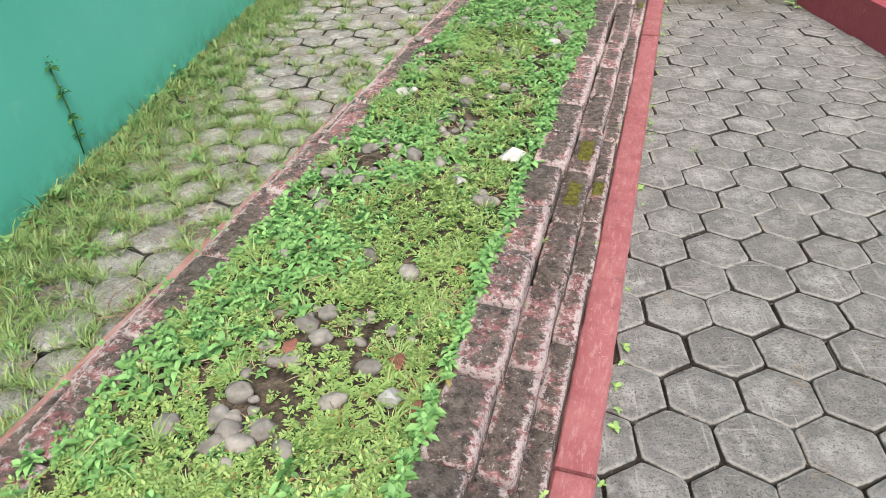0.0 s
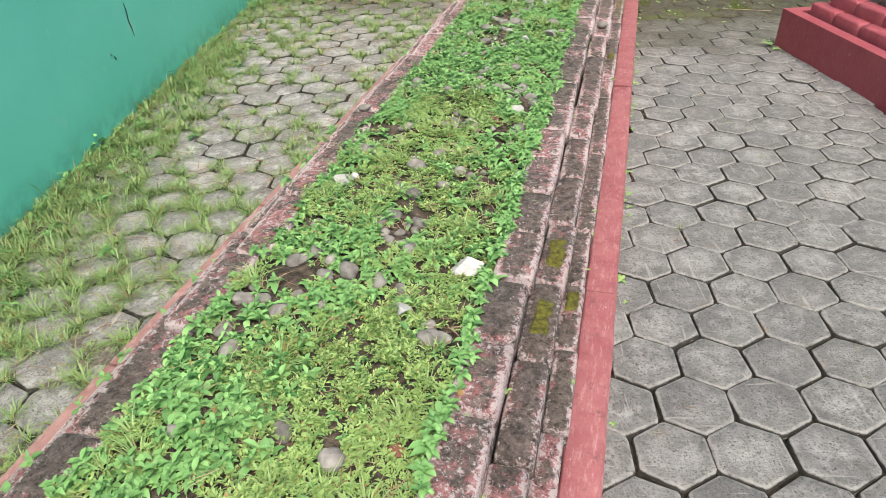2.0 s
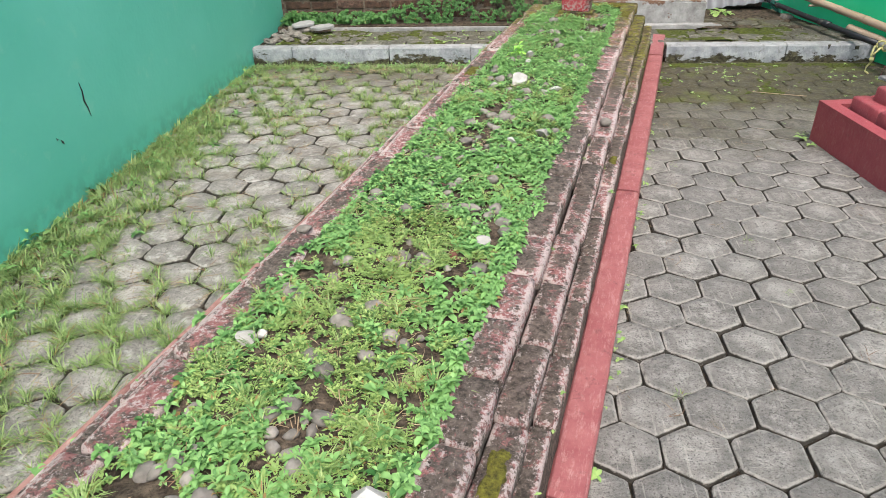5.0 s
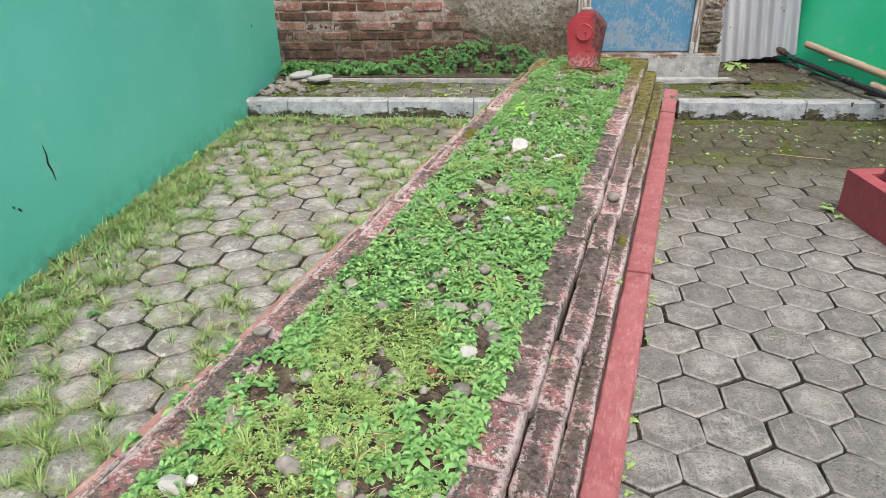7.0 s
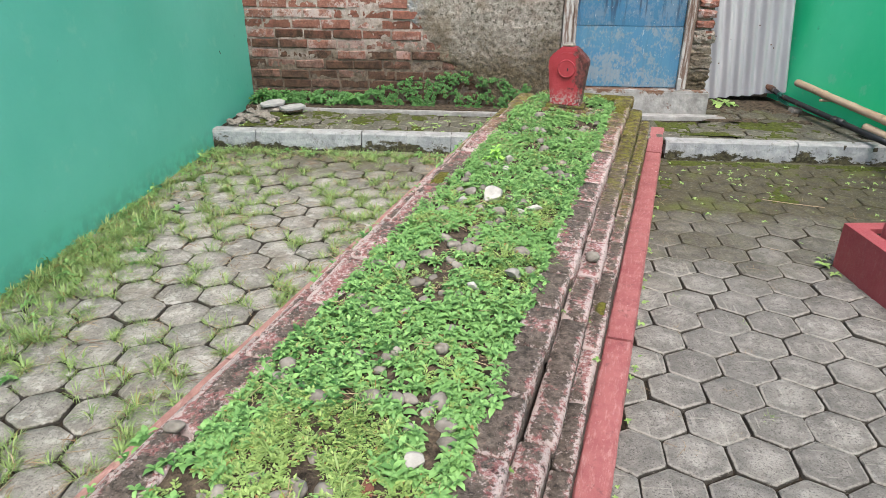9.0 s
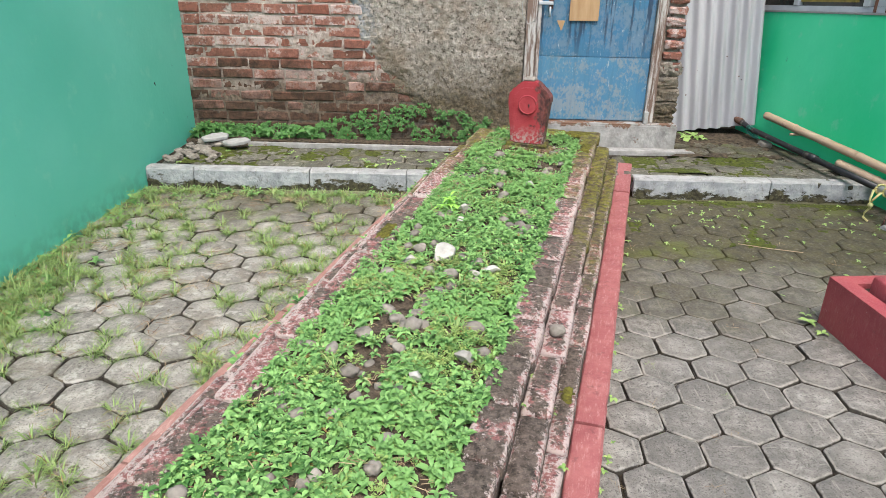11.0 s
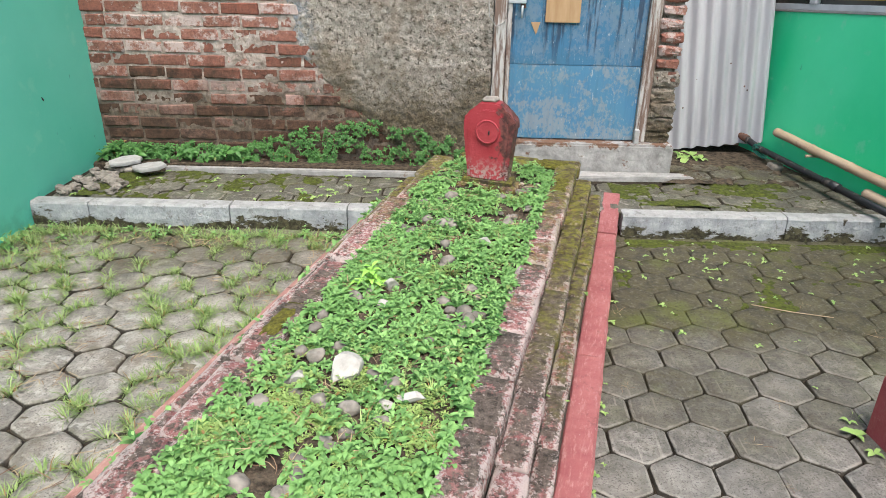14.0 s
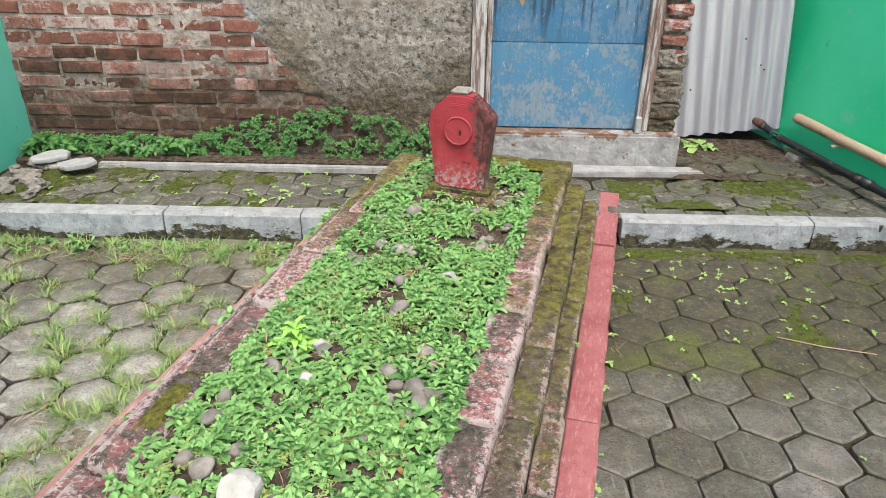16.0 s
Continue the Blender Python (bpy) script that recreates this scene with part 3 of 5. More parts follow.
child("plywood_sliver", raw("plywood_sliver", [(1.145, BACK + 0.006, 0.985), (1.20, BACK + 0.006, 0.985), (1.178, BACK + 0.009, 0.915), (1.145, BACK + 0.011, 0.985), (1.20, BACK + 0.011, 0.985), (1.178, BACK + 0.0115, 0.915)], [(0, 1, 2), (3, 5, 4), (0, 3, 4, 1), (1, 4, 5, 2), (2, 5, 3, 0)], M_PLY), door)
latch = child("latch", to_mesh(block(0.10, 0.016, 0.022, 0.004), "latch", M_ALU), door, pose(1.06, BACK - 0.022, 1.085))
child("latch_plate", to_mesh(block(0.03, 0.01, 0.07, 0.003), "latch_plate", M_RUST), latch, pose(0.035, 0.012, -0.025))
child("latch_bolt", tube([(0.03, -0.01, -0.01), (0.03, -0.012, -0.075)], 0.006, "latch_bolt", M_ALU, 8), latch)
child("wire", tube([(0.93, BACK - 0.05, 1.14), (0.90, BACK - 0.06, 1.10), (0.905, BACK - 0.06, 1.02), (0.945, BACK - 0.06, 0.965), (0.99, BACK - 0.055, 0.985), (1.015, BACK - 0.05, 1.06)], 0.003, "wire", M_TILE, 6), door, label="loop of pale wire round the jamb")


# ---- zinc sheet ----
def zinc_sheet():
    verts, faces = [], []
    width, height, waves = 0.80, 2.1, 9
    cols = waves * 10
    for k in range(2):
        for j in range(9):
            for i in range(cols + 1):
                x = width * i / cols
                d = 0.017 * math.sin(2 * math.pi * waves * i / cols)
                verts.append((x - width / 2, d + 0.0012 * k + 0.004 * wobble(x, j * 0.3, 2, 3), height * j / 8 + (0.008 * wobble(x, 0, 0, 9) if j == 0 else 0)))
        for j in range(8):
            for i in range(cols):
                a = k * 9 * (cols + 1) + j * (cols + 1) + i
                q = (a, a + 1, a + cols + 2, a + cols + 1)
                faces.append(q if k == 0 else q[::-1])
    return raw("sheet", verts, faces, M_ZINC, True)


zinc = thing("zinc_sheet", "grey corrugated zinc sheet leaning in the gap beside the house", "metal sheet", pose(2.385, 7.66, 0.16, 0, -6.5, 0))
child("sheet", zinc_sheet(), zinc)
for k in range(9):
    bm = bmesh.new()
    bmesh.ops.create_icosphere(bm, subdivisions=1, radius=0.006)
    child("nail", to_mesh(bm, "nail", M_RUST), zinc, pose(rng.uniform(-0.3, 0.38), -0.011, rng.uniform(0.25, 1.1)))
gap_wall = tagged(new("gap_wall", prism([(2.0, 7.9), (2.9, 7.9), (2.9, 8.0), (2.0, 8.0)], -0.05, 2.6, "gap_wall", M_MORTAR)), "dark wall closing the gap behind the zinc", "wall", kind="structure")

# ---- east house wall with its window ----
EAST = [(house_x(y), y) for y in (7.9, 5.0, 1.5)]


def east_sill(y):
    return 1.04 + 0.06 * (7.73 - y)


def east_slab(y0, y1, t0, t1, zlo, zhi, name, mat, bevel=0.0):
    poly = [(house_x(y0) + t0, y0), (house_x(y1) + t0, y1), (house_x(y1) + t1, y1), (house_x(y0) + t1, y0)]
    ys = (y0, y1, y1, y0)
    return prism(poly, [zlo(y) for y in ys], [zhi(y) for y in ys], name, mat, bevel)


wall_e = thing("wall_east", "emerald green painted house wall with a window", "wall", kind="structure")
child("lower_wall", east_slab(7.9, 1.0, 0.0, 0.16, lambda y: -0.05, lambda y: east_sill(y) - 0.012, "lower_wall", M_GREEN_R, 0.004), wall_e)
child("upper_wall", east_slab(7.9, 1.0, 0.0, 0.16, lambda y: 2.2, lambda y: 2.45, "upper_wall", M_GREEN_R), wall_e)
child("side_wall", east_slab(4.2, 1.0, 0.0, 0.16, lambda y: east_sill(y) - 0.012, lambda y: 2.2, "side_wall", M_GREEN_R), wall_e)
window = thing("window_1", "grey aluminium window with dark panes and a yellow curtain", "window", kind="structure")
child("sill", east_slab(7.9, 4.2, -0.006, 0.15, lambda y: east_sill(y) - 0.012, east_sill, "sill", M_TILE, 0.002), window, label="thin pale sill")
child("bottom_rail", east_slab(7.9, 4.2, 0.03, 0.08, lambda y: east_sill(y) + 0.001, lambda y: east_sill(y) + 0.035, "bottom_rail", M_ALU, 0.003), window)
for y in (7.55, 6.93, 6.3, 5.6, 4.9):
    child("mullion", east_slab(y, y - 0.05, 0.02, 0.09, lambda q: east_sill(q) + 0.036, lambda q: 2.19, "mullion", M_ALU, 0.003), window)
for y0, y1 in ((7.9, 7.551), (7.499, 6.931), (6.879, 6.301), (6.249, 5.601), (5.549, 4.901), (4.849, 4.2)):
    child("pane", east_slab(y0, y1, 0.05, 0.056, lambda q: east_sill(q) + 0.036, lambda q: 2.19, "pane", M_PANE), window)
child("inner_frame", east_slab(6.86, 6.32, 0.03, 0.049, lambda q: east_sill(q) + 0.036, lambda q: east_sill(q) + 0.075, "inner_frame", M_ALU, 0.003), window)
for k in range(5):
    y = 6.83 - 0.09 * k
    child("bar", east_slab(y, y - 0.012, 0.012, 0.022, lambda q: east_sill(q) + 0.002, lambda q: 2.18, "bar", M_RUST), window)
child("curtain", east_slab(7.49, 7.0, 0.030, 0.049, lambda q: east_sill(q) + 0.06, lambda q: 2.1, "curtain", M_CURTAIN), window, label="dull yellow curtain")

# ---- platform ----
platform = thing("platform", "low concrete-edged platform of mossy pavers before the house", "step", kind="structure")
child("platform_fill", prism([(-1.48, 6.44), (3.12, 6.52), (2.75, 7.9), (-1.48, 7.9)], -0.04, 0.112, "platform_fill", M_JOINT), platform)


def edge_block(x0, x1, k):
    """One length of the concrete edge, its foot and its arris uneven."""
    bm = bmesh.new()
    n = max(4, int((x1 - x0) / 0.03))
    prof = [(0.0, -0.04), (-0.004, 0.05), (0.0, 0.118), (0.010, 0.130), (0.078, 0.131), (0.088, 0.125), (0.088, -0.04)]
    rows = []
    for i in range(n + 1):
        x = x0 + (x1 - x0) * i / n
        y = 6.36 + 0.0185 * (x + 1.5)
        r = []
        for j, (dy, dz) in enumerate(prof):
            r.append(bm.verts.new((x, y + dy + 0.005 * wobble(x, j, k, 13), dz + (0.004 * wobble(x, j, k + 3, 10) if dz > 0 else 0))))
        rows.append(r)
    for a, b in zip(rows, rows[1:]):
        for j in range(len(prof) - 1):
            bm.faces.new((a[j], a[j + 1], b[j + 1], b[j]))
    bm.faces.new(rows[0]), bm.faces.new(rows[-1][::-1])
    return to_mesh(bm, "edge_block", M_STEP)


for k, (x0, x1) in enumerate(((-1.465, -1.163), (-1.157, -0.424), (-0.416, 0.19), (0.195, 0.55), (1.615, 2.452), (2.458, 3.08))):
    child("edge_block", edge_block(x0, x1, k), platform)
child("inner_ledge", prism([(-1.0, 6.955), (0.55, 6.975), (0.55, 7.02), (-1.0, 7.0)], 0.05, 0.143, "inner_ledge", M_CEMENT, 0.006), platform, label="thin pale concrete ledge")
child("inner_ledge", prism([(1.40, 6.99), (2.16, 7.03), (2.10, 7.113), (1.40, 7.105)], 0.05, 0.141, "inner_ledge", M_CEMENT, 0.006), platform)
child("wall_foot_soil", prism([(-1.47, 7.0), (0.93, 7.025), (0.93, 7.21), (-1.47, 7.21)], 0.05, 0.145, "wall_foot_soil", M_SOIL, 0.01), platform)

# ---- the long bed ----
bed_ob = thing("grave_bed", "long stepped brick grave bed, red paint worn to dark mossy brick", "grave")


def strip(s0, s1, w0, w1, z0, zf, name, mat, shift=lambda s: 0.0):
    c = [(s0, w0), (s1, w0), (s1, w1), (s0, w1)]
    p = [bed(s, w + shift(s)) for s, w in c]
    return prism([(q.x, q.y) for q in p], z0, [zf(s) for s, w in c], name, mat)


for w0, w1, drop, shift in ((-0.184, -0.102, 0.056, None), (-0.101, -0.028, 0.114, None), (-0.027, 0.024, 0.184, None), (-0.885, -0.80, 0.078, left_shift), (-0.962, -0.886, 0.13, left_shift), (-1.03, -0.963, 0.20, left_shift)):
    child("core", strip(S0, S1, w0, w1, -0.03, lambda s: top(s) - drop, "core", M_CORE, shift or (lambda s: 0.0)), bed_ob)
child("core", strip(S1 - 0.1, S1, -0.70, -0.185, -0.03, lambda s: top(s) - 0.056, "core", M_CORE), bed_ob)


def soil_mesh():
    verts, faces, a, b = [], [], 230, 24
    for i in range(a + 1):
        s = S0 + (S1 - 0.05 - S0) * i / a
        w0, w1 = -0.81 + left_shift(s), -0.18
        for j in range(b + 1):
            w = w0 + (w1 - w0) * j / b
            z = top(s) - 0.032 + 0.022 * math.sin(math.pi * j / b) + 0.016 * wobble(s, w, 0, 6) + 0.010 * wobble(s, w, 4, 22)
            verts.append(bed(s, w, z))
    for i in range(a):
        for j in range(b):
            q = i * (b + 1) + j
            faces.append((q, q + 1, q + b + 2, q + b + 1))
    return raw("soil", verts, faces, M_SOIL, True)


child("soil", soil_mesh(), bed_ob, label="dark stony soil")


def soil_z(s, w):
    w0 = -0.81 + left_shift(s)
    q = min(1.0, max(0.0, (w - w0) / (-0.18 - w0)))
    return top(s) - 0.032 + 0.022 * math.sin(math.pi * q) + 0.016 * wobble(s, w, 0, 6) + 0.010 * wobble(s, w, 4, 22)


def kerb_block(s0, s1, w0, w1, lift, k, shift=lambda s: 0.0, mat=M_KERB):
    """One length of painted kerb with chipped arrises."""
    bm = bmesh.new()
    n = max(3, int((s1 - s0) / 0.04))
    rows = []
    for i in range(n + 1):
        s = s0 + (s1 - s0) * i / n
        z = kerb_top(s) + lift
        prof = [(w0, -0.04), (w0, z - 0.006), (w0 + 0.006, z), (w1 - 0.008, z), (w1, z - 0.008), (w1 + 0.002, -0.04)]
        r = []
        for j, (w, h) in enumerate(prof):
            chip = 0.0045 * wobble(s, j, k, 11) + 0.003 * wobble(s, j, k, 37)
            r.append(bm.verts.new(bed(s, w + shift(s) + chip, h + (0.4 * chip if h > 0 else 0))))
        rows.append(r)
    for a, b in zip(rows, rows[1:]):
        for j in range(5):
            bm.faces.new((a[j], a[j + 1], b[j + 1], b[j]))
    bm.faces.new(rows[0]), bm.faces.new(rows[-1][::-1])
    return to_mesh(bm, "kerb_block", mat)


cuts = (S0, 1.338, 2.515, 4.185, 5.285, 6.36, 6.93)
for k, (a, b) in enumerate(zip(cuts, cuts[1:])):
    child("kerb_block", kerb_block(a + 0.0045, b - 0.0045, 0.025, 0.12, 0.004 * (k % 2), k), bed_ob, label="pink painted kerb block")
cuts = (S0, 0.9, 1.9, 2.75, 3.62, 4.5, 5.4, 6.2)
for k, (a, b) in enumerate(zip(cuts, cuts[1:])):
    child("kerb_block", kerb_block(a + 0.004, b - 0.004, -1.203, -1.037, 0.025, k + 20, left_shift, M_KERB_WEST), bed_ob, label="faded brown-pink kerb block")


# ---- headstone ----
def headstone():
    ob = thing("headstone", "old red-painted headstone with a round boss, paint flaking", "headstone", Matrix.Translation(bed(5.985, -0.445, top(6.0) - 0.028)) @ pose(0, 0, 0, 0, 0, -18))

    def slab(outline, y0, y1, name, mat, bevel):
        bm = bmesh.new()
        a = [bm.verts.new((x, y0, z)) for x, z in outline]
        b = [bm.verts.new((x, y1, z)) for x, z in outline]
        bm.faces.new(a), bm.faces.new(b[::-1])
        k = len(outline)
        for i in range(k):
            bm.faces.new((a[i], b[i], b[(i + 1) % k], a[(i + 1) % k]))
        bmesh.ops.bevel(bm, geom=bm.edges[:], offset=bevel, segments=2, affect="EDGES")
        return to_mesh(bm, name, mat)

    right = [(0.088, 0.05), (0.096, 0.15), (0.108, 0.265), (0.110, 0.300), (0.100, 0.312), (0.092, 0.332), (0.076, 0.345), (0.060, 0.352), (0.048, 0.372), (0.028, 0.378)]
    outline = right + [(-x, z) for x, z in right[::-1]]
    child("body", slab(outline, -0.036, 0.036, "body", M_STONE_RED, 0.005), ob)
    inner = [(0.80 * x, 0.055 + 0.90 * (z - 0.05)) for x, z in right]
    child("front_plate", slab(inner + [(-x, z) for x, z in inner[::-1]], -0.046, -0.034, "front_plate", M_STONE_RED, 0.004), ob)
    bm = block(0.262, 0.125, 0.044, 0.01, 0.002, rng)
    plinth = child("plinth", to_mesh(bm, "plinth", M_BRICK), ob, pose(0, 0, -0.01), "bare dark stone plinth")
    child("plinth_step", to_mesh(block(0.222, 0.095, 0.035, 0.008, 0.002, rng), "plinth_step", M_BRICK), ob, pose(0, 0, 0.022))
    bm = bmesh.new()
    bmesh.ops.create_cone(bm, cap_ends=True, segments=32, radius1=0.046, radius2=0.043, depth=0.012)
    boss = child("boss", to_mesh(bm, "boss", M_STONE_RED), ob, pose(0, -0.050, 0.262, 90))
    ring = [(0.046 * math.cos(q), 0.046 * math.sin(q), 0.004) for q in (2 * math.pi * i / 28 for i in range(29))]
    child("boss_rim", tube(ring, 0.0045, "boss_rim", M_STONE_RED, 6, False), boss)
    child("boss_mark", to_mesh(block(0.006, 0.016, 0.003, 0.0), "boss_mark", M_PIPE), boss, pose(0.008, -0.004, 0.006))
    child("cap", to_mesh(block(0.062, 0.06, 0.022, 0.008, 0.002, rng), "cap", M_PEBBLE), ob, pose(-0.006, 0, 0.374), "grey cement lump on top")
    lobe = [(0.090, 0.325), (0.110, 0.305), (0.113, 0.27), (0.100, 0.285), (0.092, 0.30)]
    child("side_scroll", slab(lobe, -0.030, 0.042, "side_scroll", M_STONE_RED, 0.003), ob)
    return ob


headstone()

# ---- the second tomb ----
TA = math.degrees(math.atan2(0.128, 0.99))
tomb = thing("tomb", "dark red painted tomb plinth with worn mossy brick tiers", "tomb", Matrix.Translation((2.083, 4.908, 0)) @ pose(0, 0, 0, 0, 0, TA))
TL, TW, TZ = 2.3, 0.95, 0.212


def ring_wall(x0, x1, y0, y1, t, z0, z1, name, mat, bevel):
    """Four walls round a hollow, as one solid."""
    bm = bmesh.new()
    lay = []
    for z in (z0, z1):
        lay.append([bm.verts.new((x, y, z)) for x, y in ((x0, y0), (x1, y0), (x1, y1), (x0, y1))] + [bm.verts.new((x, y, z)) for x, y in ((x0 + t, y0 + t), (x1 - t, y0 + t), (x1 - t, y1 - t), (x0 + t, y1 - t))])
    for i in range(4):
        j = (i + 1) % 4
        for a, b in ((lay[0], lay[1]),):
            bm.faces.new((a[i], a[j], b[j], b[i]))
            bm.faces.new((a[i + 4], b[i + 4], b[j + 4], a[j + 4]))
        bm.faces.new((lay[1][i], lay[1][j], lay[1][j + 4], lay[1][i + 4]))
        bm.faces.new((lay[0][i], lay[0][i + 4], lay[0][j + 4], lay[0][j]))
    outer = [e for e in bm.edges if len(e.link_faces) == 2 and e.calc_face_angle(0) > 0.5]
    bmesh.ops.bevel(bm, geom=outer, offset=bevel, segments=2, affect="EDGES")
    return to_mesh(bm, name, mat)


child("plinth", ring_wall(0, TW, -TL, 0, 0.07, -0.04, TZ, "plinth", M_TOMB, 0.006), tomb)
child("dirt", prism([(0.05, -TL + 0.05), (TW - 0.05, -TL + 0.05), (TW - 0.05, -0.05), (0.05, -0.05)], 0.0, TZ - 0.022, "dirt", M_SOIL, 0.004), tomb)
child("tomb_fill", prism([(0.30, -TL + 0.30), (TW - 0.30, -TL + 0.30), (TW - 0.30, -0.30), (0.30, -0.30)], 0.1, TZ + 0.18, "tomb_fill", M_SOIL, 0.01), tomb)

# ---- pipes and bamboo along the east wall ----
def along(y, off, z):
    return Vector((house_x(y) - off * 1.02, y, z))


def beside(y, off, z):
    """A place on the pipe's line, which draws away from the wall to the south."""
    return along(y, off + 0.054 * (7.64 - y), z)


pipe = thing("black_pipe", "scuffed black water pipe propped low along the green wall", "pipe")
child("pipe_run", tube([beside(7.72, 0.135, 0.232), beside(7.68, 0.13, 0.24), beside(7.5, 0.12, 0.205), beside(7.0, 0.12, 0.195), beside(6.6, 0.12, 0.188), beside(6.2, 0.12, 0.184)], 0.020, "pipe_run", M_PIPE, 14), pipe)
child("pipe_end", tube([beside(6.2, 0.12, 0.184), beside(5.6, 0.12, 0.190), beside(5.2, 0.12, 0.194)], 0.0205, "pipe_end", M_PIPE_GREY, 14), pipe, label="bare grey end of the pipe")
child("elbow", tube([beside(7.62, 0.127, 0.228), beside(7.70, 0.135, 0.246), beside(7.735, 0.145, 0.235), beside(7.75, 0.155, 0.19)], [0.025, 0.028, 0.027, 0.024], "elbow", M_RUST, 14), pipe, label="rusty bent elbow")
child("pipe_socket", tube([beside(6.86, 0.12, 0.194), beside(6.75, 0.12, 0.192)], 0.025, "pipe_socket", M_PIPE, 14), pipe)
for y, x in ((7.3, 0.12), (5.5, 0.12)):
    p = beside(y, x, 0)
    child("prop", to_mesh(block(0.07, 0.10, 0.162 - (STEP if y > 6.5 else 0) + 0.01, 0.01, 0.004, rng), "prop", M_PEBBLE), pipe, pose(p.x, p.y, (0.12 if y > 6.5 else -0.005)), "stone under the pipe")


def bamboo_pole(name, y0, y1, off, za, zb, r, label):
    ob = thing(name, label, "bamboo pole")
    length, pts, rs = y0 - y1, [], []
    knots = [0.02 + 0.30 * i for i in range(int(length / 0.30) + 1)]
    for i in range(int(length / 0.02) + 1):
        q = 0.02 * i
        near = min(abs(q - k) for k in knots)
        pts.append(along(y0 - q, off, za + (zb - za) * q / length + 0.003 * wobble(q, 0, r, 4)))
        rs.append(r * (1.10 if near < 0.011 else 1.0) * (1.0 + 0.03 * wobble(q, 1, 0, 5)))
    child("culm", tube(pts, rs, "culm", M_BAMBOO, 12), ob)
    for k in knots[1:]:
        q = k / length
        p = along(y0 - k, off, za + (zb - za) * q)
        d = (along(y1, off, zb) - along(y0, off, za)).normalized()
        child("node_ring", tube([p - d * 0.003, p + d * 0.003], r * 1.12, "node_ring", M_BAMBOO, 12), ob)
    return ob


bamboo_pole("bamboo_pole", 7.49, 4.9, 0.045, 0.315, 0.168, 0.027, "pale dry bamboo pole lying along the green wall")
bamboo_pole("bamboo_pole", 6.71, 4.9, 0.055, 0.182, 0.106, 0.026, "second dry bamboo pole under the first one")
peg = thing("wall_peg", "wooden pegs in the green wall that carry the bamboo", "peg")
for y, z in ((7.15, 0.259), (6.05, 0.197), (5.2, 0.149)):
    child("peg", tube([along(y, -0.05, z), along(y, 0.085, z - 0.002)], 0.009, "peg", M_BAMBOO, 8), peg)
rope = thing("yellow_rope", "knotted yellow nylon rope hanging off the pipe", "rope")
for a in (0.0, 0.055):
    pts = [beside(6.18 - a, 0.12 + 0.027 * math.cos(q), 0.184 + 0.027 * math.sin(q)) for q in (2 * math.pi * i / 16 for i in range(17))]
    child("rope_loop", tube(pts, 0.006, "rope_loop", M_ROPE, 7), rope)
child("rope_tail", tube([beside(6.18, 0.155, 0.18), beside(6.17, 0.17, 0.12), beside(6.15, 0.165, 0.09), beside(6.175, 0.175, 0.04), beside(6.17, 0.18, 0.012), beside(6.12, 0.19, 0.008)], 0.0065, "rope_tail", M_ROPE, 7), rope)
child("rope_tail", tube([beside(6.125, 0.155, 0.18), beside(6.14, 0.175, 0.13), beside(6.16, 0.17, 0.10), beside(6.155, 0.17, 0.07)], 0.0065, "rope_tail", M_ROPE, 7), rope)
bm = bmesh.new()
bmesh.ops.create_icosphere(bm, subdivisions=2, radius=0.016)
child("knot", to_mesh(bm, "knot", M_ROPE, True), rope, Matrix.Translation(beside(6.155, 0.17, 0.095)))
cord = thing("teal_cord", "tangle of teal plastic cord tied round the pipe", "cord")
for k in range(7):
    a, b = rng.uniform(0, 6.28), rng.uniform(0.030, 0.052)
    pts = [beside(7.48 + rng.uniform(-0.004, 0.004) + 0.02 * math.sin(q * 2 + a), 0.12 + b * math.cos(q), 0.198 + b * math.sin(q + 0.3 * a) - 0.006 * k % 0.02) for q in (2 * math.pi * i / 14 for i in range(15))]
    child("cord_loop", tube(pts, 0.0028, "cord_loop", M_CORD, 6), cord)
cover = thing("drain_cover", "broken pale concrete slab with a bent red rod", "slab", pose(3.02, 5.98, 0.0, 0, 0, 12))
child("slab", to_mesh(block(0.17, 0.13, 0.022, 0.006, 0.005, rng, 2), "slab", M_TILE), cover, pose(0, 0, 0.0))
child("rod", tube([(-0.05, 0.09, 0.004), (-0.045, 0.085, 0.075), (0.0, 0.055, 0.052), (0.07, 0.05, 0.052), (0.09, 0.055, 0.08)], 0.006, "rod", M_KERB, 7), cover, label="bent red rod")


# ---- stones ----
def stone_mesh(k, mat, rough, smooth, level=2):
    bm = bmesh.new()
    bmesh.ops.create_icosphere(bm, subdivisions=level, radius=1.0)
    for v in bm.verts:
        v.co *= 1.0 + rough * noise.noise(v.co * 1.3 + Vector((k * 7.1, 0, 0))) + 0.4 * rough * noise.noise(v.co * 3.1 + Vector((0, k * 5.3, 0)))
    return to_mesh(bm, "stone", mat, smooth)


def broken_rock(k, mat):
    """A stone with flat broken faces."""
    r = random.Random(k)
    bm = bmesh.new()
    bmesh.ops.create_icosphere(bm, subdivisions=3, radius=1.0)
    for _ in range(9):
        d = Vector((r.gauss(0, 1), r.gauss(0, 1), r.gauss(0, 1))).normalized()
        cut = r.uniform(0.40, 0.74)
        for v in bm.verts:
            v.co -= d * max(0.0, v.co.dot(d) - cut)
    for v in bm.verts:
        v.co *= 1.35 + 0.06 * noise.noise(v.co * 4 + Vector((k, 0, 0)))
    return to_mesh(bm, "stone", mat)


